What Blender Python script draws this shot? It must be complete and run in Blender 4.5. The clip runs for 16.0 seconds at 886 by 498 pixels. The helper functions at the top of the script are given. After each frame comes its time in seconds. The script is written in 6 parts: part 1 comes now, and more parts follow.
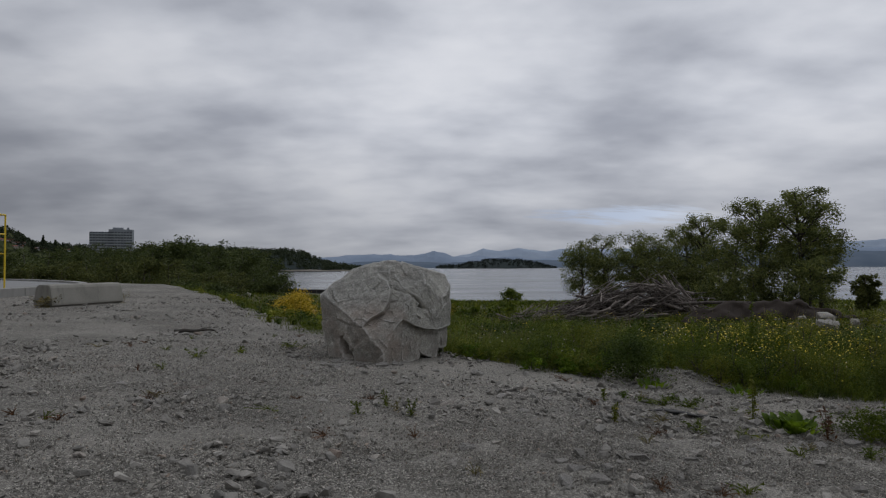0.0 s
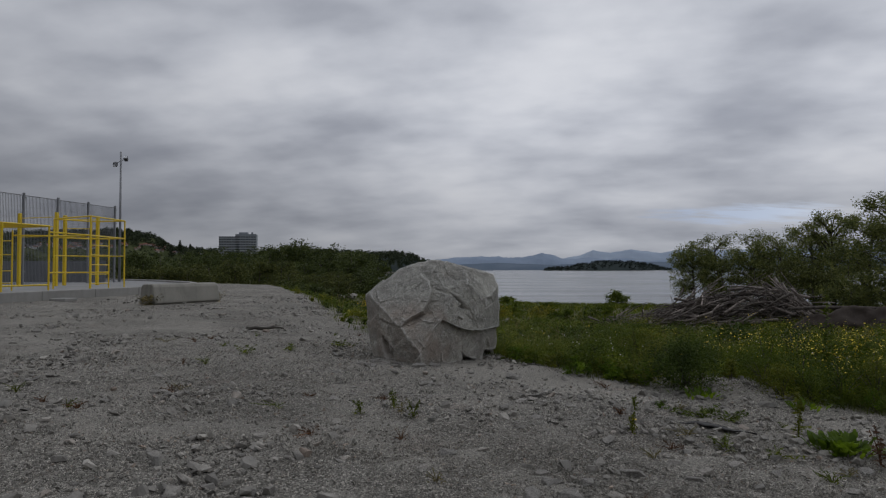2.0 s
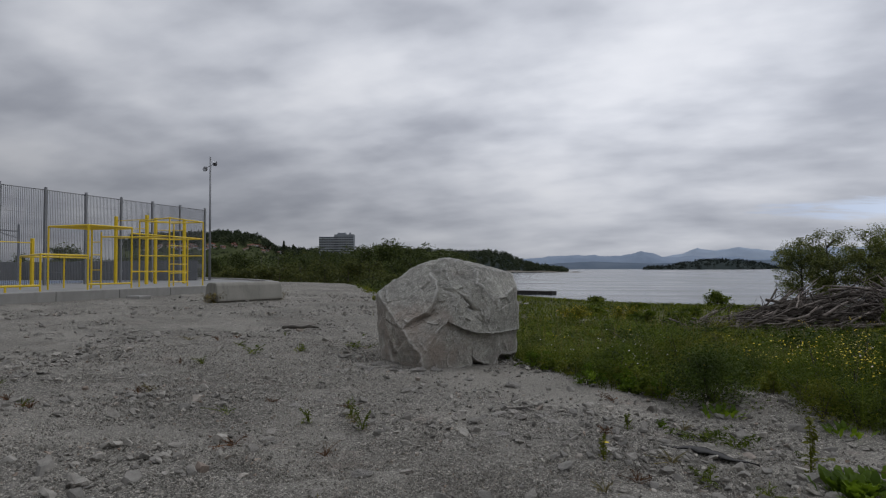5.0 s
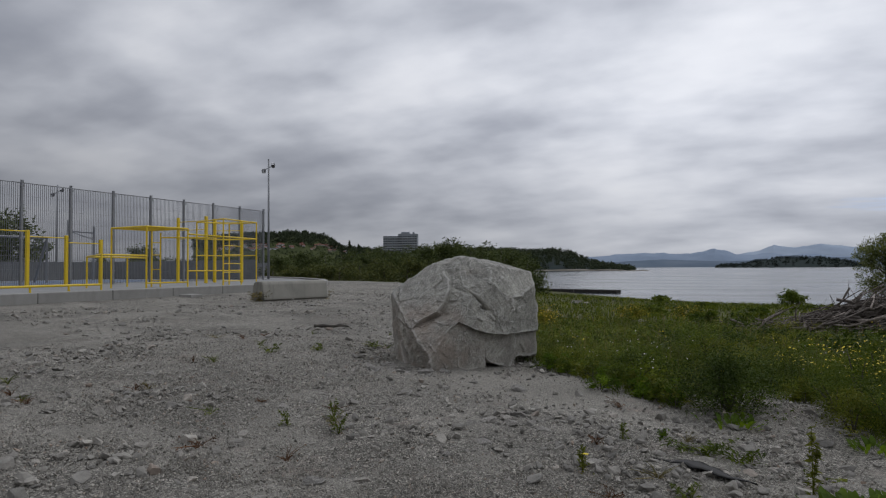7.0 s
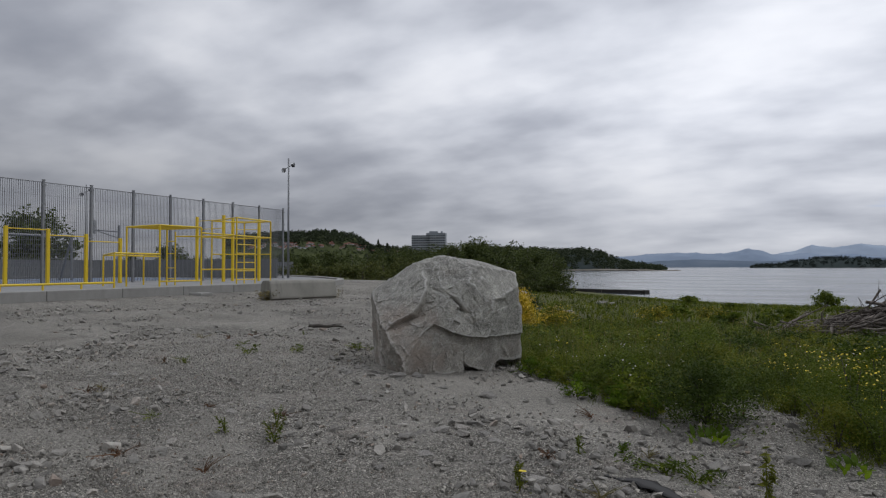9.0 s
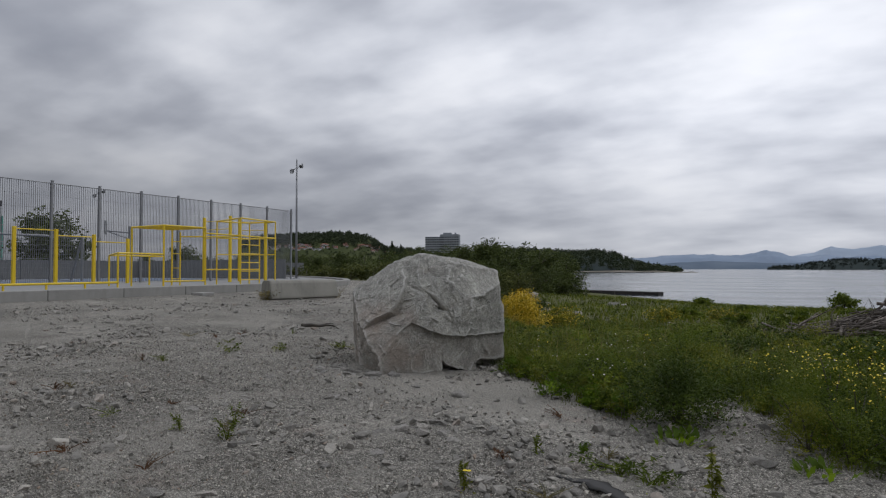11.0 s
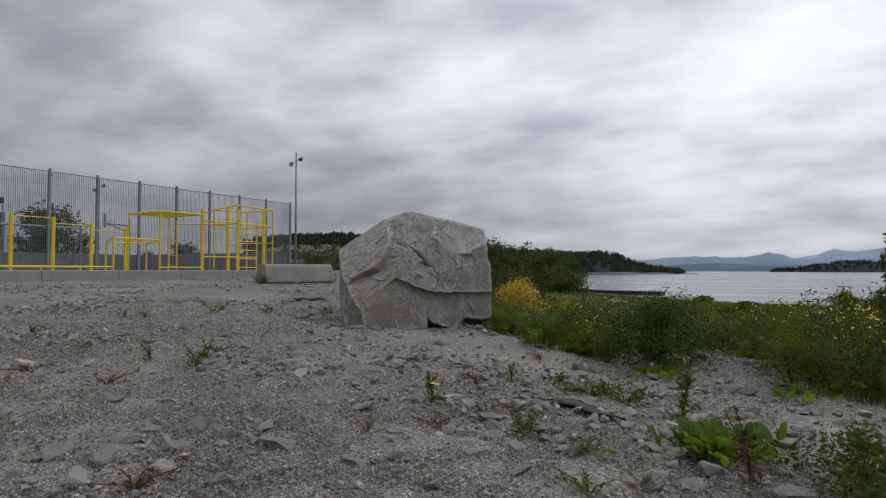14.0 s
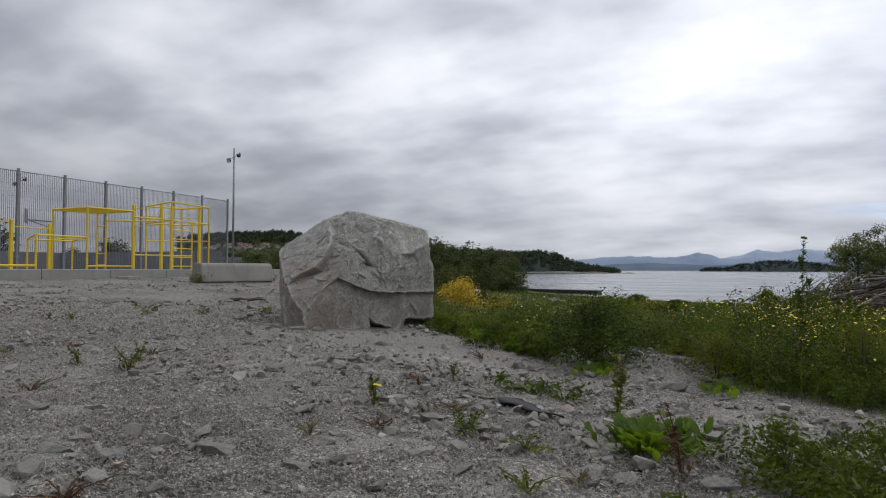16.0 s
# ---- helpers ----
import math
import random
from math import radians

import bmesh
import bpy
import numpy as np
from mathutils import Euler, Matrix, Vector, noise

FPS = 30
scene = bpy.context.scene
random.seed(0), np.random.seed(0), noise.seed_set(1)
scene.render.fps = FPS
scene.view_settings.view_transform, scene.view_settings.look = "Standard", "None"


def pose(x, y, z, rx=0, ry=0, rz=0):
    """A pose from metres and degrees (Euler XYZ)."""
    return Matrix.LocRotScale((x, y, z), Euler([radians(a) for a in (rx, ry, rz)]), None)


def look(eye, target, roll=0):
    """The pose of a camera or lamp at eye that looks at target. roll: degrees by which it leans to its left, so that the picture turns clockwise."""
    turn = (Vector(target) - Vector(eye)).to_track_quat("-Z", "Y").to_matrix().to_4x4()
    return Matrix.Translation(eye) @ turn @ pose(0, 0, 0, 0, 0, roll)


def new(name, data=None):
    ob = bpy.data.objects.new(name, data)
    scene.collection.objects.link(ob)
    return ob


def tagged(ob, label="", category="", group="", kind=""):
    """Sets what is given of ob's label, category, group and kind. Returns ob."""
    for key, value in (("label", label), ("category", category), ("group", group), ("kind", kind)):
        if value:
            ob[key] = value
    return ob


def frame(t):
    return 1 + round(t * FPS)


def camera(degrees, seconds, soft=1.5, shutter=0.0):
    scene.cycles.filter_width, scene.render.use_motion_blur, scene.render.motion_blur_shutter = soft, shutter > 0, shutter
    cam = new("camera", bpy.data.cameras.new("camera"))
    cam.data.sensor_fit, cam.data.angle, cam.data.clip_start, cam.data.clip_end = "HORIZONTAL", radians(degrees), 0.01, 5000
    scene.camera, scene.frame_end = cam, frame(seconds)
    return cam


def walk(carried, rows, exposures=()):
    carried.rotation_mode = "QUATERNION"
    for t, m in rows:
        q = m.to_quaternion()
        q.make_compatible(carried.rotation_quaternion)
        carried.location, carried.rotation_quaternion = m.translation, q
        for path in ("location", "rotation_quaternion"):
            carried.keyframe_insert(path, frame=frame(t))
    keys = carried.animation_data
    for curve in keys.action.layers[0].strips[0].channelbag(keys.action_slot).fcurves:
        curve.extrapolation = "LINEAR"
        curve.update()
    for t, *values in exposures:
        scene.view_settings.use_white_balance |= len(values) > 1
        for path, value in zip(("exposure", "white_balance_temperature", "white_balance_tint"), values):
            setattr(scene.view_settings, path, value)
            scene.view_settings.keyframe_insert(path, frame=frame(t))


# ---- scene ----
cam = camera(70.7, 16.0, 1.2)
PATH = [
    (0, (-0.059, 1.316, 1.46), (-0.057, 3.316, 1.517), -0.2),
    (0.5, (0.11, 1.361, 1.447), (-0.007, 3.357, 1.505), -0.4),
    (1, (0.385, 1.432, 1.419), (0.152, 3.417, 1.481), -0.4),
    (1.5, (0.585, 1.487, 1.419), (0.318, 3.468, 1.482), -0.3),
    (2, (0.773, 1.561, 1.424), (0.433, 3.531, 1.489), -0.2),
    (2.5, (0.966, 1.659, 1.448), (0.511, 3.606, 1.511), -0.2),
    (3, (1.13, 1.818, 1.425), (0.613, 3.749, 1.483), -0.2),
    (3.5, (1.312, 1.976, 1.418), (0.789, 3.905, 1.475), -0.2),
    (3.7, (1.383, 2.027, 1.426), (0.822, 3.946, 1.485), -0.1),
    (5.8, (1.909, 2.424, 1.408), (1.21, 4.297, 1.473), -0.4),
    (6, (1.979, 2.452, 1.414), (1.22, 4.301, 1.481), -0.4),
    (6.5, (2.089, 2.559, 1.407), (1.275, 4.385, 1.47), -0.4),
    (7, (2.192, 2.71, 1.41), (1.372, 4.533, 1.47), -0.4),
    (7.5, (2.313, 2.836, 1.402), (1.492, 4.659, 1.461), -0.4),
    (8, (2.482, 2.956, 1.408), (1.6, 4.749, 1.467), -0.3),
    (8.5, (2.574, 3.091, 1.408), (1.667, 4.873, 1.467), -0.3),
    (9, (2.605, 3.209, 1.415), (1.702, 4.993, 1.473), -0.2),
    (11.5, (2.97, 3.51, 1.332), (1.99, 5.253, 1.398), -0.1),
    (12, (2.987, 3.556, 1.181), (1.961, 5.271, 1.246), -0.1),
    (12.5, (2.971, 3.594, 1.003), (1.938, 5.305, 1.067), -0.0),
    (13, (2.98, 3.623, 0.884), (1.946, 5.333, 0.949), 0.0),
    (13.5, (2.998, 3.635, 0.874), (1.972, 5.35, 0.938), 0.0),
    (14, (3.033, 3.635, 0.874), (2.084, 5.394, 0.942), 0.0),
    (14.5, (3.045, 3.64, 0.877), (2.191, 5.447, 0.944), 0.1),
    (15, (3.04, 3.63, 0.881), (2.227, 5.457, 0.948), 0.1),
    (15.5, (3.037, 3.616, 0.89), (2.24, 5.45, 0.955), 0.1),
    (16, (3.035, 3.615, 0.886), (2.253, 5.455, 0.951), 0.1),
]
EXPOSURES = [(0, -0.65), (1, -0.70), (2.5, -0.70), (3.5, -0.56), (7, -0.34), (9, -0.21), (13.5, -0.15), (16, -0.02)]
walk(cam, [(t, look(eye, target, roll)) for t, eye, target, roll in PATH], EXPOSURES)


# ---------------------------------------------------------------- world and light
world = bpy.data.worlds.new("overcast_sky")
scene.world = world
world.use_nodes = True
wt = world.node_tree
wt.nodes.clear()


def wnode(kind):
    return wt.nodes.new(kind)


def wmix(mode="MIX"):
    n = wt.nodes.new("ShaderNodeMix")
    n.data_type, n.blend_type = "RGBA", mode
    return n


def wmath(op, a, b=None, c=None):
    n = wt.nodes.new("ShaderNodeMath")
    n.operation = op
    for i, v in enumerate((a, b, c)):
        if v is None:
            continue
        if isinstance(v, (int, float)):
            n.inputs[i].default_value = v
        else:
            wt.links.new(v, n.inputs[i])
    return n.outputs[0]


SUN_EL, SUN_AZ = 48.0, 25.0  # degrees up, degrees to the right of +y
out = wnode("ShaderNodeOutputWorld")
sky = wnode("ShaderNodeTexSky")
sky.sky_type, sky.sun_disc = "NISHITA", False
sky.sun_elevation, sky.sun_rotation = radians(SUN_EL), radians(SUN_AZ)
coord = wnode("ShaderNodeTexCoord")
raised = wnode("ShaderNodeVectorMath")
raised.operation = "ADD"
raised.inputs[1].default_value = (0, 0, 0.6)
wt.links.new(coord.outputs["Generated"], raised.inputs[0])
wt.links.new(raised.outputs[0], sky.inputs["Vector"])
sep = wnode("ShaderNodeSeparateXYZ")
wt.links.new(coord.outputs["Generated"], sep.inputs[0])
up = wmath("MAXIMUM", sep.outputs["Z"], 0.0)
lift = wmath("ADD", up, 0.23)
px = wmath("DIVIDE", sep.outputs["X"], lift)
py = wmath("DIVIDE", sep.outputs["Y"], lift)
flat = wnode("ShaderNodeCombineXYZ")
wt.links.new(px, flat.inputs[0])
wt.links.new(py, flat.inputs[1])


def wnoise(scale, detail, rough, stretch, turn, offset, warp=0.0):
    m = wnode("ShaderNodeMapping")
    m.inputs["Rotation"].default_value = (0, 0, radians(turn))
    m.inputs["Scale"].default_value = stretch
    m.inputs["Location"].default_value = offset
    wt.links.new(flat.outputs[0], m.inputs[0])
    n = wnode("ShaderNodeTexNoise")
    n.inputs["Scale"].default_value = scale
    n.inputs["Detail"].default_value = detail
    n.inputs["Roughness"].default_value = rough
    n.inputs["Distortion"].default_value = warp
    wt.links.new(m.outputs[0], n.inputs["Vector"])
    return n.outputs[0]


broad = wnoise(0.85, 2, 0.5, (0.9, 1.0, 1), 0, (4.4, 1.9, 0), 0.0)
mid = wnoise(2.2, 3, 0.45, (0.85, 1.0, 1), 4, (7.1, 3.2, 0), 0.0)
fine = wnoise(6.0, 4, 0.5, (0.75, 1.0, 1), -4, (1.0, 9.0, 0), 0.0)
dense = wmath("ADD", wmath("MULTIPLY", broad, 0.36), wmath("ADD", wmath("MULTIPLY", mid, 0.48), wmath("MULTIPLY", fine, 0.16)))
# the far cover closes into an even veil
veil = wnode("ShaderNodeMapRange")
for k, v in (("From Min", 0.0), ("From Max", 0.26), ("To Min", 0.50), ("To Max", 1.0)):
    veil.inputs[k].default_value = v
wt.links.new(up, veil.inputs["Value"])
dense = wmath("ADD", 0.5, wmath("MULTIPLY", wmath("SUBTRACT", dense, 0.5), veil.outputs[0]))
ramp = wnode("ShaderNodeValToRGB")
wt.links.new(dense, ramp.inputs[0])
ramp.color_ramp.interpolation = "B_SPLINE"
cr = ramp.color_ramp.elements
cr[0].position, cr[0].color = 0.34, (0.38, 0.408, 0.485, 1)
cr[1].position, cr[1].color = 0.70, (1.04, 1.055, 1.11, 1)
for p, c in ((0.42, (0.50, 0.528, 0.605)), (0.49, (0.66, 0.692, 0.775)), (0.57, (0.84, 0.868, 0.945))):
    e = cr.new(p)
    e.color = (*c, 1)
# brighter to the side of the hidden sun, darker to the far side of it
low = wnode("ShaderNodeMapRange")
for k, v in (("From Min", 0.0), ("From Max", 0.22), ("To Min", 0.66), ("To Max", 1.0)):
    low.inputs[k].default_value = v
wt.links.new(up, low.inputs["Value"])
lit = wmath("MULTIPLY", low.outputs[0], wmath("ADD", 0.94, wmath("ADD", wmath("MULTIPLY", sep.outputs["X"], 0.08), wmath("ADD", wmath("MULTIPLY", wmath("MINIMUM", wmath("ADD", sep.outputs["X"], 0.15), 0.0), 0.22), wmath("MULTIPLY", sep.outputs["Y"], 0.25)))))
left_ = wmath("MULTIPLY", wmath("MAXIMUM", wmath("MULTIPLY", sep.outputs["X"], -1.0), 0.0), wmath("MAXIMUM", wmath("SUBTRACT", 1.0, wmath("DIVIDE", up, 0.32)), 0.0))
lit = wmath("MULTIPLY", lit, wmath("SUBTRACT", 1.0, wmath("MULTIPLY", left_, 0.50)))
zenith = wnode("ShaderNodeMapRange")
for k, v in (("From Min", 0.40), ("From Max", 1.0), ("To Min", 1.0), ("To Max", 1.85)):
    zenith.inputs[k].default_value = v
wt.links.new(up, zenith.inputs["Value"])
lit = wmath("MULTIPLY", lit, zenith.outputs[0])
cloud = wmix("MULTIPLY")
cloud.inputs[0].default_value = 1.0
wt.links.new(ramp.outputs[0], cloud.inputs[6])
wt.links.new(lit, cloud.inputs[7])
# thin places in the cover let the clear sky through
gap = wnoise(7.0, 5, 0.6, (0.5, 1.6, 1), -6, (5.2, 1.35, 0), 0.3)
side = wmath("DIVIDE", wmath("SUBTRACT", wmath("DIVIDE", sep.outputs["X"], wmath("MAXIMUM", sep.outputs["Y"], 0.01)), 0.29), 0.20)
rise = wmath("DIVIDE", wmath("SUBTRACT", sep.outputs["Z"], 0.078), 0.022)
near_gap = wmath("EXPONENT", wmath("MULTIPLY", wmath("ADD", wmath("MULTIPLY", side, side), wmath("MULTIPLY", rise, rise)), -1.0))
gapr = wnode("ShaderNodeMapRange")
for k, v in (("From Min", 0.27), ("From Max", 0.50), ("To Min", 0.0), ("To Max", 0.75)):
    gapr.inputs[k].default_value = v
wt.links.new(wmath("MULTIPLY", gap, near_gap), gapr.inputs["Value"])
skyc = wmix("MULTIPLY")
skyc.inputs[0].default_value = 1.0
wt.links.new(sky.outputs[0], skyc.inputs[6])
skyc.inputs[7].default_value = (0.062, 0.078, 0.098, 1)
cover = wmix()
wt.links.new(gapr.outputs[0], cover.inputs[0])
wt.links.new(cloud.outputs[2], cover.inputs[6])
wt.links.new(skyc.outputs[2], cover.inputs[7])
bg = wnode("ShaderNodeBackground")
bg.inputs["Strength"].default_value = 1.0
wt.links.new(cover.outputs[2], bg.inputs["Color"])
wt.links.new(bg.outputs[0], out.inputs["Surface"])

sun_data = bpy.data.lights.new("sun", "SUN")
sun_data.energy, sun_data.angle, sun_data.color = 0.5, radians(25), (1.0, 0.97, 0.92)
sun = new("sun", sun_data)
sun.matrix_world = look((60 * math.sin(radians(SUN_AZ)), 60 * math.cos(radians(SUN_AZ)), 60 * math.tan(radians(SUN_EL))), (0, 0, 0))


# ---------------------------------------------------------------- materials
class Mat:
    """A node material with a Principled surface and short ways to wire it."""

    def __init__(self, name, rough=0.8, metal=0.0, color=(0.5, 0.5, 0.5), spec=0.4):
        self.m = bpy.data.materials.new(name)
        self.m.use_nodes = True
        self.t = self.m.node_tree
        self.p = self.t.nodes["Principled BSDF"]
        self.p.inputs["Roughness"].default_value = rough
        self.p.inputs["Metallic"].default_value = metal
        self.p.inputs["Base Color"].default_value = (*color, 1)
        self.p.inputs["Specular IOR Level"].default_value = spec
        self.co = None

    def link(self, a, b):
        self.t.links.new(a, b)

    def where(self):
        if self.co is None:
            self.co = self.t.nodes.new("ShaderNodeTexCoord").outputs["Object"]
        return self.co

    def noise(self, scale, detail=4, rough=0.6, stretch=None, warp=0.0):
        n = self.t.nodes.new("ShaderNodeTexNoise")
        n.inputs["Scale"].default_value, n.inputs["Detail"].default_value = scale, detail
        n.inputs["Roughness"].default_value, n.inputs["Distortion"].default_value = rough, warp
        v = self.where()
        if stretch:
            m = self.t.nodes.new("ShaderNodeMapping")
            m.inputs["Scale"].default_value = stretch
            self.link(v, m.inputs[0])
            v = m.outputs[0]
        self.link(v, n.inputs["Vector"])
        return n.outputs[0]

    def cells(self, scale, feature="F1", out="Distance", rnd=1.0):
        n = self.t.nodes.new("ShaderNodeTexVoronoi")
        n.feature = feature
        n.inputs["Scale"].default_value, n.inputs["Randomness"].default_value = scale, rnd
        self.link(self.where(), n.inputs["Vector"])
        return n.outputs[out]

    def ramp(self, value, *stops):
        n = self.t.nodes.new("ShaderNodeValToRGB")
        self.link(value, n.inputs[0])
        e = n.color_ramp.elements
        e[0].position, e[0].color = stops[0][0], (*stops[0][1], 1)
        e[1].position, e[1].color = stops[-1][0], (*stops[-1][1], 1)
        for p, c in stops[1:-1]:
            x = e.new(p)
            x.color = (*c, 1)
        return n.outputs[0]

    def span(self, value, a, b, c=0.0, d=1.0):
        n = self.t.nodes.new("ShaderNodeMapRange")
        n.clamp = True
        for k, v in zip(("From Min", "From Max", "To Min", "To Max"), (a, b, c, d)):
            n.inputs[k].default_value = v
        self.link(value, n.inputs["Value"])
        return n.outputs[0]

    def mix(self, f, a, b, mode="MIX"):
        n = self.t.nodes.new("ShaderNodeMix")
        n.data_type, n.blend_type = "RGBA", mode
        for i, v in ((0, f), (6, a), (7, b)):
            if isinstance(v, (int, float)):
                n.inputs[i].default_value = v
            elif isinstance(v, tuple):
                n.inputs[i].default_value = (*v, 1)
            else:
                self.link(v, n.inputs[i])
        return n.outputs[2]

    def rand(self):
        return self.t.nodes.new("ShaderNodeObjectInfo").outputs["Random"]

    def island(self):
        return self.t.nodes.new("ShaderNodeNewGeometry").outputs["Random Per Island"]

    def attr(self, name):
        n = self.t.nodes.new("ShaderNodeAttribute")
        n.attribute_name = name
        return n.outputs["Fac"]

    def color(self, c):
        self.link(c, self.p.inputs["Base Color"])
        return self

    def rough(self, v):
        self.link(v, self.p.inputs["Roughness"])
        return self

    def bump(self, height, strength=0.4, dist=0.02):
        n = self.t.nodes.new("ShaderNodeBump")
        n.inputs["Strength"].default_value, n.inputs["Distance"].default_value = strength, dist
        self.link(height, n.inputs["Height"])
        self.link(n.outputs[0], self.p.inputs["Normal"])
        return self


def make_ground():
    k = Mat("gravel_and_soil", 0.95, spec=0.2)
    big = k.noise(0.7, 5, 0.6)
    grav = k.ramp(big, (0.3, (0.185, 0.176, 0.158)), (0.5, (0.235, 0.224, 0.201)), (0.7, (0.29, 0.276, 0.248)))

    def grains(scale, lo, hi):
        sp = k.t.nodes.new("ShaderNodeSeparateColor")
        k.link(k.cells(scale, out="Color"), sp.inputs[0])
        return k.ramp(sp.outputs[0], (0.0, (lo, lo, lo * 0.98)), (0.6, (1.0, 0.995, 0.985)), (1.0, (hi, hi * 0.99, hi * 0.975)))

    dust = k.span(k.noise(1.1, 6, 0.65), 0.50, 0.66)  # where fine sand covers the stones
    dust = k.mix(1.0, dust, k.attr("sand"), "LIGHTEN")
    coarse = k.mix(1.0, grains(60, 0.60, 1.45), grains(150, 0.42, 1.9), "MULTIPLY")
    fine = k.mix(1.0, grains(140, 0.66, 1.4), grains(260, 0.6, 1.5), "MULTIPLY")
    grav = k.mix(1.0, grav, k.mix(dust, coarse, fine), "MULTIPLY")
    brown_mask = k.span(k.noise(1.7, 5, 0.65), 0.58, 0.72)
    grav = k.mix(k.mix(0.38, (0, 0, 0), brown_mask), grav, (0.22, 0.17, 0.145))
    soil = k.ramp(k.noise(3.0, 6, 0.7), (0.3, (0.045, 0.052, 0.018)), (0.7, (0.11, 0.105, 0.042)))
    k.color(k.mix(k.attr("soil"), grav, soil))
    rel = k.mix(0.5, k.cells(55), k.cells(130))
    flat_ = k.mix(0.25, k.noise(30, 6, 0.7), k.cells(140))
    k.bump(k.mix(dust, rel, flat_), 1.0, 0.028)
    return k.m


def make_stone(name, tone, patch=9, pit=60, deep=0.01, vary=1.0):
    k = Mat(name, 0.9, spec=0.25)
    n = k.noise(patch, 6, 0.7)
    base = k.ramp(n, (0.3, tuple(0.70 * c for c in tone)), (0.7, tuple(1.3 * c for c in tone)))
    r = k.island()
    var = k.ramp(r, (0.0, (0.60, 0.60, 0.60)), (0.2, (0.82, 0.82, 0.82)), (0.55, (1.0, 0.99, 0.98)), (0.80, (1.25, 1.24, 1.22)), (0.93, (1.75, 1.73, 1.70)), (1.0, (1.15, 0.92, 0.80)))
    var = k.mix(vary, (1, 1, 1), var)
    r2 = k.rand()
    var2 = k.ramp(r2, (0.0, (0.78, 0.77, 0.76)), (0.5, (1.0, 0.99, 0.98)), (1.0, (1.22, 1.18, 1.13)))
    k.color(k.mix(1.0, k.mix(1.0, base, var, "MULTIPLY"), var2, "MULTIPLY"))
    k.bump(k.noise(pit, 6, 0.72), 0.6, deep)
    return k.m


def make_boulder():
    k = Mat("granite_boulder", 0.88, spec=0.25)
    big = k.noise(1.3, 5, 0.6, warp=0.4)
    base = k.ramp(big, (0.32, (0.235, 0.229, 0.208)), (0.5, (0.308, 0.300, 0.270)), (0.68, (0.392, 0.381, 0.342)))
    speck = k.ramp(k.noise(95, 4, 0.8), (0.36, (0.50, 0.50, 0.50)), (0.5, (1.0, 1.0, 1.0)), (0.64, (1.6, 1.6, 1.57)))
    c = k.mix(1.0, base, speck, "MULTIPLY")
    mott = k.ramp(k.noise(11, 8, 0.72), (0.36, (0.74, 0.735, 0.72)), (0.5, (1.0, 1.0, 1.0)), (0.64, (1.30, 1.29, 1.26)))
    c = k.mix(1.0, c, mott, "MULTIPLY")
    scuff = k.span(k.noise(7.0, 10, 0.82, warp=0.5), 0.57, 0.66)
    c = k.mix(k.mix(0.42, (0, 0, 0), scuff), c, (0.56, 0.54, 0.50))
    ochre = k.span(k.noise(2.3, 5, 0.7), 0.55, 0.75)
    c = k.mix(k.mix(0.22, (0, 0, 0), ochre), c, (0.27, 0.20, 0.14))
    edge = k.t.nodes.new("ShaderNodeNewGeometry").outputs["Pointiness"]
    worn = k.span(edge, 0.508, 0.54)
    c = k.mix(k.mix(0.7, (0, 0, 0), worn), c, (0.56, 0.545, 0.51))
    # brown on the stained side; under the ledge it also paints in shade
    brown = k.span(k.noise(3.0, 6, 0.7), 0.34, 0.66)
    side = k.attr("brown_mask")
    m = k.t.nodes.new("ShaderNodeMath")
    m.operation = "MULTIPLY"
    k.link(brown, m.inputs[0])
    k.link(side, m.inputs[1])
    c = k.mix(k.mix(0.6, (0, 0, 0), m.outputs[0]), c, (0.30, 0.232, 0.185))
    k.color(c)
    k.bump(k.mix(0.5, k.noise(14, 12, 0.78), k.noise(60, 8, 0.8)), 1.0, 0.035)
    return k.m


def make_concrete(name, tone=(0.36, 0.355, 0.34), stain=0.5, scale=1.0):
    k = Mat(name, 0.88, spec=0.3)
    c = k.ramp(k.noise(1.3 * scale, 5, 0.6), (0.3, tuple(0.85 * v for v in tone)), (0.7, tuple(1.12 * v for v in tone)))
    drip = k.span(k.noise(3.0 * scale, 5, 0.7, (1, 1, 0.25)), 0.52, 0.72)
    c = k.mix(k.mix(stain, (0, 0, 0), drip), c, tuple(0.55 * v for v in tone))
    k.color(k.mix(1.0, c, k.ramp(k.noise(60, 3, 0.6), (0.3, (0.9, 0.9, 0.9)), (0.7, (1.08, 1.08, 1.08))), "MULTIPLY"))
    k.bump(k.noise(45, 5, 0.6), 0.25, 0.005)
    return k.m


def make_paint(name, color, rough=0.4, metal=0.0, wear=0.25):
    k = Mat(name, rough, metal, spec=0.5)
    n = k.noise(3.0, 6, 0.65)
    k.color(k.mix(k.span(n, 0.45, 0.8, 0, wear), color, tuple(0.55 * v for v in color)))
    k.bump(k.noise(90, 2, 0.5), 0.05, 0.002)
    return k.m


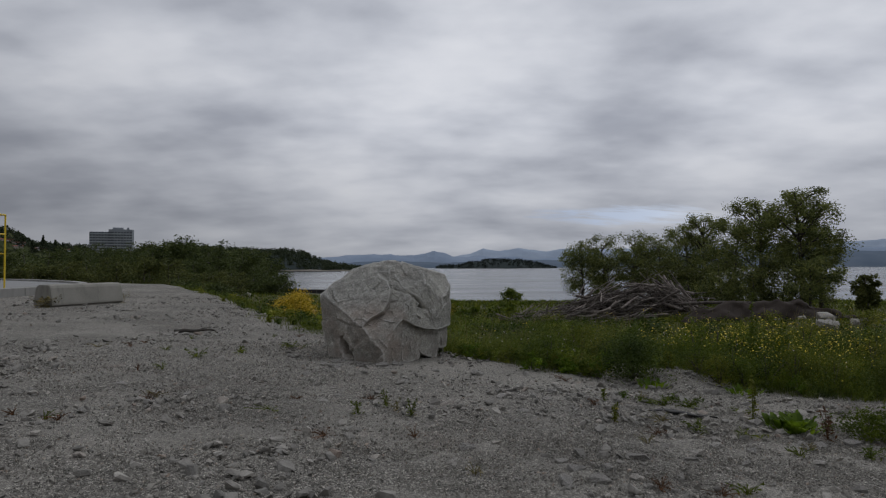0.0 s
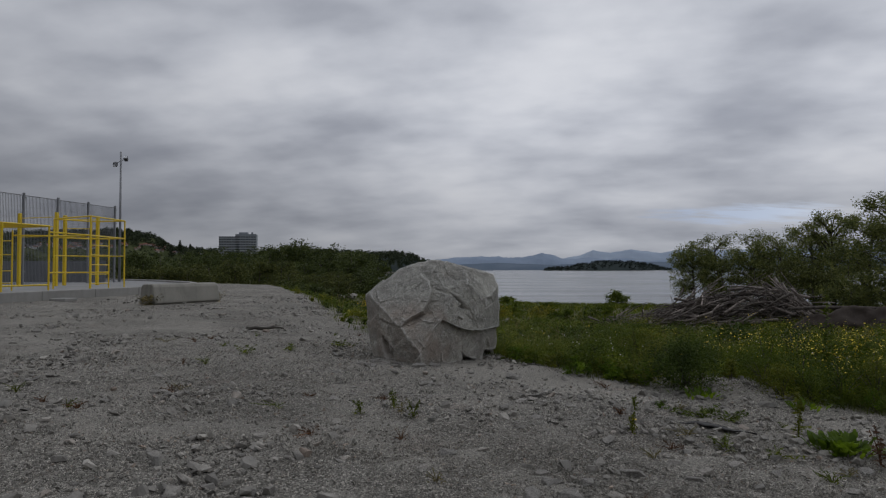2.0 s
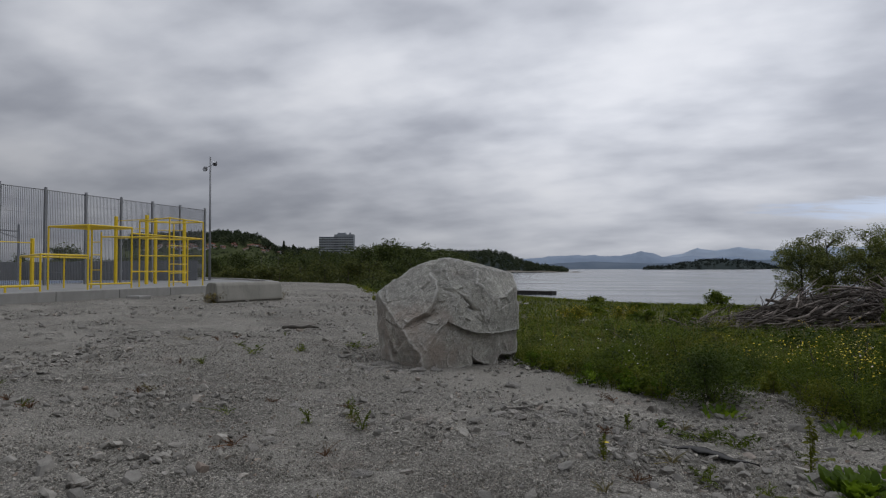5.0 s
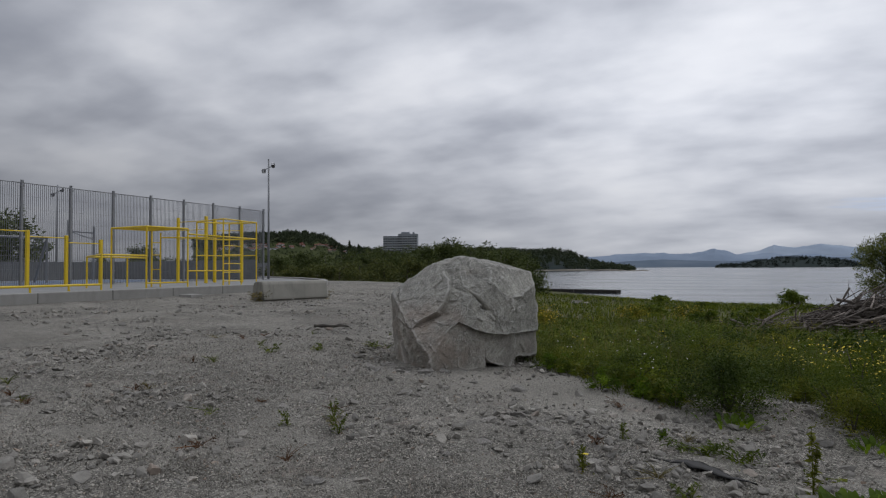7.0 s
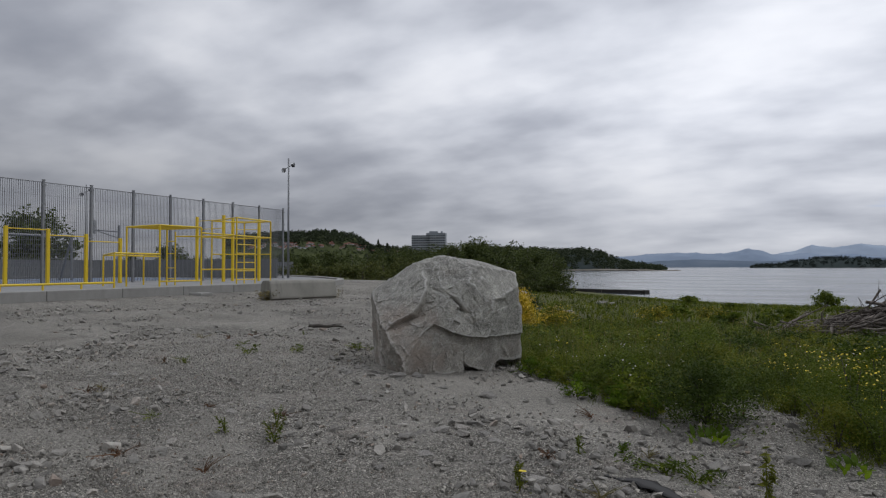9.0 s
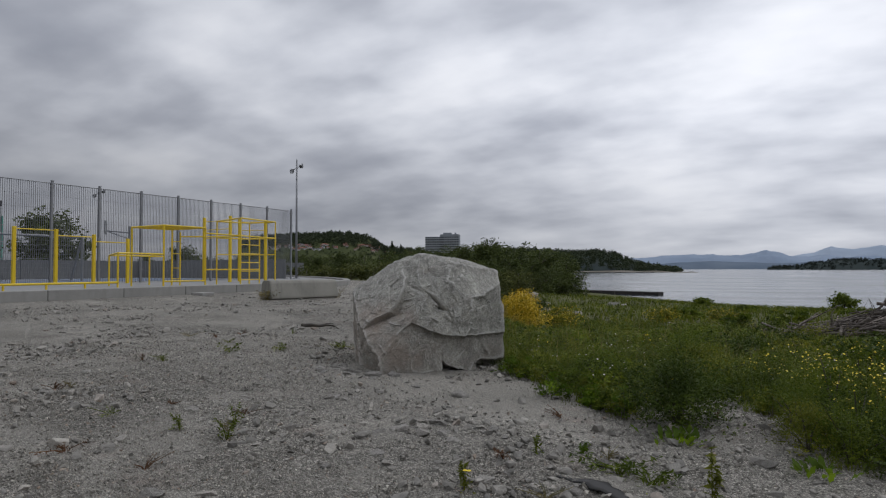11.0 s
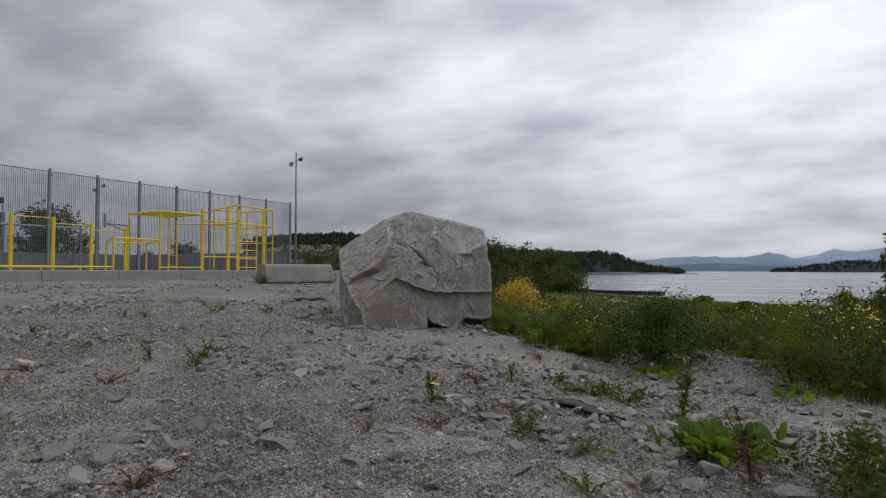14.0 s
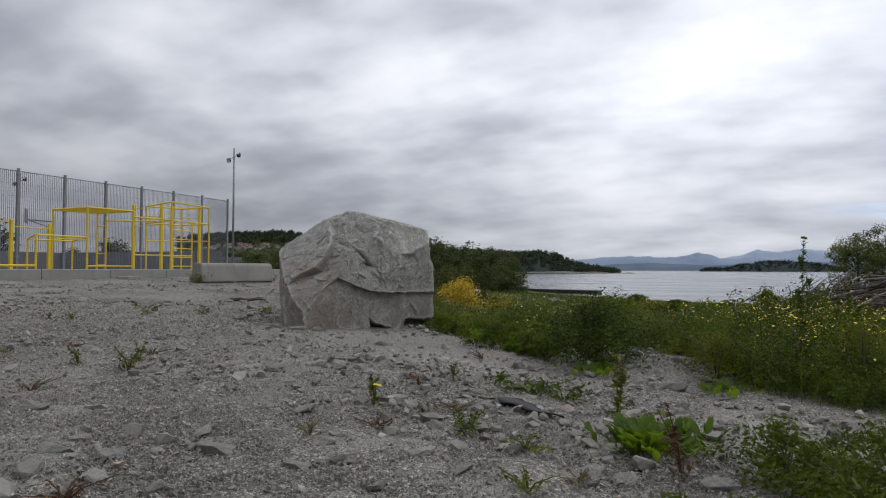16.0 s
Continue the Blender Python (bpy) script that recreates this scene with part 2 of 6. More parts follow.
def make_leaf(name, dark, light, rough=0.6, trans=0.25):
    k = Mat(name, rough, spec=0.18)
    big = k.noise(0.7, 3, 0.6)
    a = k.mix(k.span(k.island(), 0.0, 1.0, 0.15, 0.85), dark, light)
    a = k.mix(1.0, a, k.ramp(big, (0.3, (0.72, 0.76, 0.7)), (0.7, (1.22, 1.18, 1.15))), "MULTIPLY")
    a = k.mix(1.0, a, k.ramp(k.noise(1.9, 3, 0.6), (0.36, (0.50, 0.56, 0.54)), (0.5, (1.0, 1.0, 1.0)), (0.64, (1.5, 1.42, 1.2))), "MULTIPLY")
    k.color(a)
    tr = k.t.nodes.new("ShaderNodeBsdfTranslucent")
    k.link(a, tr.inputs[0])
    ms = k.t.nodes.new("ShaderNodeMixShader")
    ms.inputs[0].default_value = trans
    k.link(k.p.outputs[0], ms.inputs[1])
    k.link(tr.outputs[0], ms.inputs[2])
    k.link(ms.outputs[0], k.t.nodes["Material Output"].inputs[0])
    return k.m


def make_wood(name, dark, light, scale=8):
    k = Mat(name, 0.85, spec=0.2)
    c = k.ramp(k.noise(scale, 5, 0.7, (1, 1, 0.15)), (0.3, dark), (0.7, light))
    k.color(k.mix(1.0, c, k.ramp(k.rand(), (0.0, (0.5, 0.48, 0.46)), (0.5, (0.9, 0.88, 0.86)), (1.0, (1.6, 1.55, 1.5))), "MULTIPLY"))
    k.bump(k.noise(40, 4, 0.7), 0.5, 0.004)
    return k.m


def make_water():
    k = Mat("sea_water", 0.13, color=(0.035, 0.045, 0.052), spec=0.5)
    k.p.inputs["IOR"].default_value = 1.33
    a = k.noise(0.35, 5, 0.6, (1.0, 2.2, 1))
    b = k.noise(0.02, 4, 0.6, (1.0, 3.0, 1))
    k.rough(k.span(b, 0.35, 0.65, 0.10, 0.26))
    k.bump(a, 0.13, 0.25)
    return k.m


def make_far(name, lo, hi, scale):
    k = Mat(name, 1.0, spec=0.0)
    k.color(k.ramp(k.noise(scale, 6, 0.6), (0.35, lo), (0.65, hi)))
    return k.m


M_GROUND = make_ground()
M_STONE = make_stone("crushed_stone", (0.280, 0.268, 0.240))
M_RUBBLE = make_stone("rubble_stone", (0.290, 0.279, 0.254), 9, 45, 0.02, 0.75)
M_ROCK = make_stone("broken_rock", (0.295, 0.284, 0.262), 7.0, 22, 0.08, 0.35)
M_BOULDER = make_boulder()
M_CONC = make_concrete("cast_concrete", (0.245, 0.235, 0.205), 0.6)
M_KERB = make_concrete("kerb_concrete", (0.275, 0.268, 0.250), 0.35)
M_PLAZA = make_concrete("paving_concrete", (0.24, 0.24, 0.235), 0.2, 0.5)
M_WALL = make_concrete("board_wall_grey", (0.145, 0.15, 0.155), 0.2)
M_COURT = make_paint("blue_court_paint", (0.095, 0.135, 0.205), 0.7)
M_YELLOW = make_paint("yellow_paint", (0.66, 0.46, 0.015), 0.38)
M_STEEL = make_paint("galvanised_steel", (0.22, 0.225, 0.235), 0.5, 0.35)
M_WIRE = make_paint("fence_wire_steel", (0.15, 0.155, 0.165), 0.5, 0.3)
M_LAMP = make_paint("lamp_housing_dark", (0.05, 0.05, 0.055), 0.45)
M_WHITE = make_paint("white_paint", (0.62, 0.63, 0.64), 0.5)
M_RUBBER = make_paint("dark_rubber", (0.020, 0.019, 0.018), 0.8)
M_GRASS = make_leaf("meadow_grass", (0.064, 0.094, 0.0095), (0.158, 0.178, 0.025))
M_HERB_DARK = make_leaf("dark_herb_leaves", (0.028, 0.052, 0.007), (0.078, 0.108, 0.016))
M_HERB_PALE = make_leaf("pale_herb_leaves", (0.092, 0.112, 0.012), (0.215, 0.220, 0.032), 0.6, 0.4)
M_HERB = make_leaf("herb_leaves", (0.055, 0.088, 0.009), (0.145, 0.180, 0.022), 0.6, 0.4)
M_DRY = make_leaf("dry_grass", (0.12, 0.10, 0.045), (0.26, 0.22, 0.11))
M_BROAD = make_leaf("broad_leaves", (0.060, 0.115, 0.007), (0.145, 0.215, 0.016), 0.6, 0.45)
M_TREE = make_leaf("birch_leaves", (0.085, 0.105, 0.032), (0.215, 0.235, 0.085), 0.55, 0.5)
M_OLIVE = make_leaf("olive_scrub_leaves", (0.058, 0.070, 0.020), (0.125, 0.135, 0.045), 0.65, 0.35)
M_SCRUB = make_leaf("scrub_leaves", (0.048, 0.066, 0.018), (0.085, 0.105, 0.032))
# flat bluish tone: distance haze is put into the leaf colour
M_FAR_WOOD = make_leaf("hazed_wood_leaves", (0.030, 0.040, 0.038), (0.044, 0.054, 0.050), 1.0, 0.0)
M_FOREST = make_leaf("forest_leaves", (0.026, 0.038, 0.020), (0.055, 0.070, 0.038))
M_REDLEAF = make_leaf("reddish_weed", (0.085, 0.040, 0.024), (0.165, 0.090, 0.050))
M_PETAL = make_paint("yellow_petals", (0.72, 0.55, 0.02), 0.6, 0, 0.1)
M_BROOM = make_paint("broom_blossom", (0.57, 0.40, 0.012), 0.6, 0, 0.3)
M_PALE = make_paint("white_petals", (0.62, 0.58, 0.54), 0.6, 0, 0.1)
M_BARK = make_wood("grey_bark", (0.045, 0.04, 0.035), (0.13, 0.12, 0.105))
M_BRANCH = make_wood("weathered_branches", (0.042, 0.034, 0.030), (0.24, 0.215, 0.195))
M_EARTH = make_concrete("bare_brown_earth", (0.050, 0.039, 0.032), 0.6, 2.5)
M_WATER = make_water()
# haze is put into these colours: bluer and paler with distance
M_MOUNT = make_far("hazed_blue_distance", (0.20, 0.25, 0.325), (0.245, 0.295, 0.37), 0.004)
M_MOUNT_FAR = make_far("hazed_pale_distance", (0.28, 0.335, 0.415), (0.325, 0.38, 0.46), 0.003)
M_MOUNT2 = make_far("hazed_dark_distance", (0.105, 0.135, 0.175), (0.135, 0.165, 0.205), 0.006)
M_SLOPE = make_far("green_hillside", (0.045, 0.056, 0.026), (0.085, 0.095, 0.045), 0.03)
M_ISLE = make_far("island_heath", (0.032, 0.042, 0.042), (0.055, 0.065, 0.062), 0.02)


# ---------------------------------------------------------------- shape helpers
def value_noise(x, y, seed=0):
    xi, yi = np.floor(x).astype(np.int64), np.floor(y).astype(np.int64)
    xf, yf = x - xi, y - yi
    u, v = xf * xf * (3 - 2 * xf), yf * yf * (3 - 2 * yf)

    def h(a, b):
        n = (a * 374761393 + b * 668265263 + seed * 974711) & 0x7FFFFFFF
        n = ((n ^ (n >> 13)) * 1274126177) & 0x7FFFFFFF
        return ((n ^ (n >> 16)) & 0xFFFF) / 65535.0

    a = h(xi, yi) * (1 - u) + h(xi + 1, yi) * u
    b = h(xi, yi + 1) * (1 - u) + h(xi + 1, yi + 1) * u
    return a * (1 - v) + b * v


def fbm(x, y, octaves=4, seed=0):
    s, a, t = 0.0, 1.0, 0.0
    for o in range(octaves):
        s = s + a * (value_noise(x * 2**o, y * 2**o, seed + o) - 0.5)
        t, a = t + a, a * 0.5
    return s / t * 2


def sstep(a, b, x):
    t = np.clip((x - a) / (b - a), 0, 1)
    return t * t * (3 - 2 * t)


EDGE_Y = (-60, 3, 5, 6, 7.0, 7.6, 8.0, 8.25, 8.5, 9.4, 10, 11, 13.8, 20.3, 30, 40, 60, 100)
EDGE_X = (8, 5.8, 5.3, 5.1, 4.7, 4.35, 3.6, 2.9, 1.9, 0.8, 0.1, -1.7, -3.5, -6.7, -11.9, -18, -34, -70)


def past_edge(x, y):
    """Metres past the edge of the gravel, into the meadow."""
    d = (x - np.interp(y, EDGE_Y, EDGE_X)) * 0.75
    d = d + 0.35 * fbm(x * 0.9, y * 0.9, 3, 5)
    d = np.maximum(d, (y - 34 + 1.5 * fbm(x * 0.2, y * 0.2, 2, 6)) * 0.75)
    spit = 0.55 - np.hypot((x - 2.55) / 0.8, (y - 8.6) / 1.5) * 0.8
    return np.minimum(d, np.maximum(-spit, d - 1.6))


def shore_x(y):
    return np.interp(y, (80, 97, 130, 161, 350, 815, 1500, 1700), (30, 8, -17, -42, -100, -227, -330, -700))


def ground_z(x, y):
    x, y = np.asarray(x, float), np.asarray(y, float)
    g = np.interp(x, (-60, -22, -12.9, -12.2, -10.6, -5, -2.6, 0, 2.4, 5, 20), (0.72, 0.69, 0.62, 0.575, 0.50, 0.42, 0.35, 0.225, 0.11, 0.05, -0.1))
    g = g - 0.025 * np.clip(y - 8.5, 0, 5) * np.exp(-(((x + 4.2) / 2.5) ** 2))
    g = g + 0.09 * np.exp(-(((x - 2.8) / 0.38) ** 2 + ((y - 8.85) / 0.42) ** 2))
    g = g + 0.02 * fbm(x * 1.1, y * 1.1, 3, 2) * sstep(-14, -9, x)
    m = np.interp(y, (0, 9, 10.5, 14, 20, 30, 45, 63, 97, 104, 225), (0.02, 0.10, 0.10, -0.22, -0.72, -1.15, -1.75, -2.4, -3.95, -4.4, -7))
    m = m + 0.14 * fbm(x * 0.35, y * 0.35, 4, 9) * sstep(9, 16, y)
    m = m + 0.38 * np.exp(-(((x - 13.5) / 5.5) ** 2 + ((y - 26) / 4.0) ** 2))
    z = g + (m - g) * sstep(-0.2, 3.5, past_edge(x, y))
    inland = np.minimum(-4.4 + 0.05 * (shore_x(y) - x), np.interp(y, (150, 300, 400), (1.0, -1.0, -3.4)))
    w = sstep(55, 100, y)
    return np.where(y > 55, np.maximum(z, z * (1 - w) + inland * w), z)


def apron(x, y):
    """Smooth packed sand in front of the boulder."""
    return np.exp(-(((x - 0.5) / 1.5) ** 2 + ((y - 8.75) / 0.85) ** 2) ** 1.5)


def np_mesh(name, verts, faces, mat, smooth=False):
    """A mesh from arrays: vertices (n, 3) and faces (m, 3 or 4)."""
    me = bpy.data.meshes.new(name)
    verts, faces = np.asarray(verts, np.float32), np.asarray(faces, np.int32)
    k = faces.shape[1]
    me.vertices.add(len(verts))
    me.vertices.foreach_set("co", verts.ravel())
    me.loops.add(faces.size)
    me.loops.foreach_set("vertex_index", faces.ravel())
    me.polygons.add(len(faces))
    me.polygons.foreach_set("loop_start", np.arange(0, faces.size, k, dtype=np.int32))
    me.polygons.foreach_set("use_smooth", np.full(len(faces), smooth))
    for one in mat if isinstance(mat, (list, tuple)) else (mat,):
        me.materials.append(one)
    me.update(calc_edges=True)
    me.validate()
    return me


def child(name, me, parent, label=""):
    ob = new(name, me)
    ob.parent = parent
    return tagged(ob, label) if label else ob


def part(name, bm, material, parent, label="", smooth=False):
    me = bpy.data.meshes.new(name)
    bm.to_mesh(me)
    bm.free()
    me.materials.append(material)
    if smooth:
        for p in me.polygons:
            p.use_smooth = True
    return child(name, me, parent, label)


def thing(name, at, label, category, group="", kind=""):
    ob = new(name)
    ob.location = at
    ob.empty_display_size = 0.2
    return tagged(ob, label, category, group, kind)


def turns(n, rng, tilt):
    """Random turn matrices (n, 3, 3): any yaw, and a lean of about tilt radians."""
    a, b, c = rng.uniform(0, 2 * np.pi, n), rng.normal(0, tilt, n), rng.normal(0, tilt, n)
    ca, sa, cb, sb, cc, sc = np.cos(a), np.sin(a), np.cos(b), np.sin(b), np.cos(c), np.sin(c)
    z, o = np.zeros(n), np.ones(n)
    ra = np.stack([ca, -sa, z, sa, ca, z, z, z, o], -1).reshape(n, 3, 3)
    rb = np.stack([o, z, z, z, cb, -sb, z, sb, cb], -1).reshape(n, 3, 3)
    rc = np.stack([cc, z, sc, z, o, z, -sc, z, cc], -1).reshape(n, 3, 3)
    return ra @ rb @ rc


def spread(tv, tf, pos, rot, scale):
    """Copies of a small template joined into one set of arrays."""
    n, k = len(pos), len(tv)
    v = np.einsum("nij,nkj->nki", rot, tv[None] * scale[:, None, :]) + pos[:, None, :]
    f = (tf[None] + (np.arange(n) * k)[:, None, None]).reshape(-1, tf.shape[1])
    return v.reshape(-1, 3), f


def join(sets):
    vs, fs, off = [], [], 0
    for v, f in sets:
        vs.append(v)
        fs.append(f + off)
        off += len(v)
    return np.concatenate(vs), np.concatenate(fs)


def hull_template(rng, n, flat=(1, 0.75, 0.5)):
    """A small angular stone: the hull of a few random points, as triangles."""
    bm = bmesh.new()
    p = rng.uniform(-1, 1, (n, 3))
    p = p / (np.abs(p) ** 5).sum(1, keepdims=True) ** 0.2 * rng.uniform(0.8, 1.05, (n, 1)) * np.array(flat) * 0.5
    p = p @ np.array(Euler(rng.uniform(-0.25, 0.25, 3)).to_matrix())
    for q in p:
        bm.verts.new(q)
    r = bmesh.ops.convex_hull(bm, input=bm.verts)
    bmesh.ops.delete(bm, geom=[v for v in bm.verts if not v.link_faces], context="VERTS")
    bmesh.ops.triangulate(bm, faces=bm.faces)
    bm.verts.index_update()
    v = np.array([q.co for q in bm.verts])
    f = np.array([[q.index for q in t.verts] for t in bm.faces])
    bm.free()
    return v, f


def tube_arrays(points, radii, sides=6):
    """A tube along points (n, 3), with its ends closed to a fan-free ring."""
    points, radii = np.asarray(points, float), np.asarray(radii, float)
    n = len(points)
    d = np.gradient(points, axis=0)
    d /= np.linalg.norm(d, axis=1)[:, None] + 1e-9
    ref = np.where(np.abs(d[:, 2:3]) > 0.9, np.array([[1.0, 0, 0]]), np.array([[0, 0, 1.0]]))
    a = np.cross(d, ref)
    a /= np.linalg.norm(a, axis=1)[:, None] + 1e-9
    b = np.cross(d, a)
    t = np.arange(sides) * 2 * np.pi / sides
    ring = a[:, None] * np.cos(t)[None, :, None] + b[:, None] * np.sin(t)[None, :, None]
    v = (points[:, None] + ring * radii[:, None, None]).reshape(-1, 3)
    i, j = np.meshgrid(np.arange(n - 1), np.arange(sides), indexing="ij")
    i, j = i.ravel(), j.ravel()
    k = (j + 1) % sides
    f = np.stack([i * sides + j, i * sides + k, (i + 1) * sides + k, (i + 1) * sides + j], -1)
    v = np.concatenate([v, points[:1], points[-1:]])
    e0, e1 = n * sides, n * sides + 1
    j = np.arange(sides)
    k = (j + 1) % sides
    cap0 = np.stack([np.full(sides, e0), k, j, np.full(sides, e0)], -1)
    cap1 = np.stack([np.full(sides, e1), (n - 1) * sides + j, (n - 1) * sides + k, np.full(sides, e1)], -1)
    f = np.concatenate([f, cap0, cap1])
    return v, f


def quads_to_tris(f):
    t = np.concatenate([f[:, [0, 1, 2]], f[:, [0, 2, 3]]])
    return t[(t[:, 0] != t[:, 1]) & (t[:, 1] != t[:, 2]) & (t[:, 0] != t[:, 2])]


def tube(name, a, b, r, mat, parent, sides=10, label=""):
    """A round bar between two places, as a part."""
    v, f = tube_arrays([a, b], [r, r], sides)
    return child(name, np_mesh(name, v, quads_to_tris(f), mat), parent, label)


def box_bm(size, at=(0, 0, 0), bevel=0.0, seg=2):
    bm = bmesh.new()
    bmesh.ops.create_cube(bm, size=1.0)
    bmesh.ops.scale(bm, vec=size, verts=bm.verts)
    if bevel:
        bmesh.ops.bevel(bm, geom=bm.edges[:], offset=bevel, segments=seg, affect="EDGES", profile=0.5)
    bmesh.ops.translate(bm, vec=at, verts=bm.verts)
    return bm


LEAF_V = np.array([(-0.5, 0, 0), (0, -0.28, 0.05), (0.5, 0, -0.05), (0, 0.28, 0.05)])
LEAF_F = np.array([(0, 1, 2), (0, 2, 3)])


def blades(x, y, h, w, rng, lean=0.35, z=None):
    """Bent grass blades, each of three triangles."""
    n = len(x)
    z = ground_z(x, y) - 0.01 if z is None else z
    a = rng.uniform(0, 2 * np.pi, n)
    side = np.stack([np.cos(a), np.sin(a), np.zeros(n)], -1) * (w * 0.5)[:, None]
    b = rng.uniform(0, 2 * np.pi, n)
    l = np.abs(rng.normal(0, lean, n)) * h
    bend = np.stack([np.cos(b) * l, np.sin(b) * l, np.zeros(n)], -1)
    base = np.stack([x, y, z], -1)
    mid = base + bend * 0.3 + np.stack([np.zeros(n), np.zeros(n), h * 0.6], -1)
    tip = base + bend + np.stack([np.zeros(n), np.zeros(n), h], -1)
    v = np.stack([base - side, base + side, mid - side * 0.7, mid + side * 0.7, tip], 1).reshape(-1, 3)
    f = np.array([(0, 1, 3), (0, 3, 2), (2, 3, 4)])[None] + (np.arange(n) * 5)[:, None, None]
    return v, f.reshape(-1, 3)


def leaf_cloud(pos, size, rng, tilt=0.7, long=1.0):
    n = len(pos)
    sc = size[:, None] * np.stack([np.full(n, long), np.ones(n), np.ones(n)], -1)
    return spread(LEAF_V, LEAF_F, pos, turns(n, rng, tilt), sc)


# ---------------------------------------------------------------- ground, water, distance
def graded(lo, hi, step, far_lo, far_hi, grow=1.13):
    mid = list(np.arange(lo, hi + step / 2, step))
    a, s = [], step
    p = mid[0]
    while p > far_lo:
        s *= grow
        p -= s
        a.append(max(p, far_lo))
    b, s = [], step
    p = mid[-1]
    while p < far_hi:
        s *= grow
        p += s
        b.append(min(p, far_hi))
    return np.array(a[::-1] + mid + b)


def build_ground():
    gx, gy = graded(-5, 5, 0.075, -4800, 4800, 1.09), graded(3.5, 12, 0.075, -4800, 4800, 1.09)
    x, y = np.meshgrid(gx, gy)
    z = ground_z(x, y)
    near = np.exp(-(((x - 0) / 12) ** 2 + ((y - 7) / 12) ** 2))
    z = z + near * (0.018 * fbm(x * 5, y * 5, 3, 21) + 0.010 * fbm(x * 16, y * 16, 2, 31))
    v = np.stack([x, y, z], -1).reshape(-1, 3)
    nx, ny = len(gx), len(gy)
    i, j = np.meshgrid(np.arange(ny - 1), np.arange(nx - 1), indexing="ij")
    i, j = i.ravel(), j.ravel()
    f = np.stack([i * nx + j, i * nx + j + 1, (i + 1) * nx + j + 1, (i + 1) * nx + j], -1)
    me = np_mesh("ground", v, f, M_GROUND, True)
    soil = sstep(0.25, 0.75, past_edge(x, y) + 0.5 * fbm(x * 3, y * 3, 4, 77)).astype(np.float32)
    me.attributes.new("sand", "FLOAT", "POINT").data.foreach_set("value", apron(x, y).astype(np.float32).ravel())
    me.attributes.new("soil", "FLOAT", "POINT").data.foreach_set("value", soil.ravel())
    return tagged(new("ground", me), "grey crushed gravel running into a green meadow", "ground", kind="structure")


def build_water():
    v = [(-4800, 60, -4), (4800, 60, -4), (4800, 4900, -4), (-4800, 4900, -4)]
    bm = bmesh.new()
    bm.faces.new([bm.verts.new(p) for p in v])
    me = bpy.data.meshes.new("water")
    bm.to_mesh(me)
    bm.free()
    me.materials.append(M_WATER)
    return tagged(new("water", me), "calm grey fjord water under a cloudy sky", "water", kind="structure")


EYE0 = (1.5, 2.5)


def ridge(name, profile, dist, deep, mat, label, z0=-4.2, rough=0.12, seed=1, kind="structure"):
    """A range of hills seen far off: heights by degrees to the right of +y, at a distance from the shore."""
    az = np.linspace(profile[0][0], profile[-1][0], max(40, int((profile[-1][0] - profile[0][0]) * 14)))
    h = np.interp(az, [p[0] for p in profile], [p[1] for p in profile])
    rows = np.linspace(0, 1, 14)
    a, r = np.meshgrid(np.radians(az), rows)
    hh = np.broadcast_to(h, a.shape)
    d = dist + deep * r
    up = np.sin(np.pi * np.clip(r, 0, 1) * 0.5) ** 0.8
    z = z0 + (hh - z0) * up * (1 + rough * fbm(a * 60, r * 5, 4, seed) * (1 - 0.5 * r))
    v = np.stack([EYE0[0] + d * np.sin(a), EYE0[1] + d * np.cos(a), z], -1).reshape(-1, 3)
    n = len(az)
    i, j = np.meshgrid(np.arange(len(rows) - 1), np.arange(n - 1), indexing="ij")
    i, j = i.ravel(), j.ravel()
    f = np.stack([i * n + j, i * n + j + 1, (i + 1) * n + j + 1, (i + 1) * n + j], -1)
    return tagged(new(name, np_mesh(name, v, f, mat, True)), label, "hill", kind=kind)


build_ground()
build_water()
# far ranges, with the air's haze painted into their base colour
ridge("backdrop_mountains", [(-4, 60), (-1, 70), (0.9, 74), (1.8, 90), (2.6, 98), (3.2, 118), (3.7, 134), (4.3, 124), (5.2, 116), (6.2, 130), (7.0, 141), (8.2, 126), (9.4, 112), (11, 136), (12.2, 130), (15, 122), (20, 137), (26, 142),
      (32, 152), (36, 160), (42, 152), (50, 120)], 4450, 250, M_MOUNT_FAR, "far mountain range across the fjord, painted pale blue as haze", rough=0.14, seed=3)
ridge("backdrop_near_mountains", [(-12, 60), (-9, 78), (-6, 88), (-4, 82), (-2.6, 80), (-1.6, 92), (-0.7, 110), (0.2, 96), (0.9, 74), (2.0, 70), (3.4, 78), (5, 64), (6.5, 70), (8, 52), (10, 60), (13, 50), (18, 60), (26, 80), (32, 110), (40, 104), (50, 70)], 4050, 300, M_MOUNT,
      "mountain range across the fjord, painted blue-grey as haze", rough=0.20, seed=5)
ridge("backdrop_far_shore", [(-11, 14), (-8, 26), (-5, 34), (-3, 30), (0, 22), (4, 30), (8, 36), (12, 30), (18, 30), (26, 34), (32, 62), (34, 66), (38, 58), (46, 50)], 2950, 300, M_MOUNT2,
      "low shore across the water, painted dark blue as haze", seed=8)



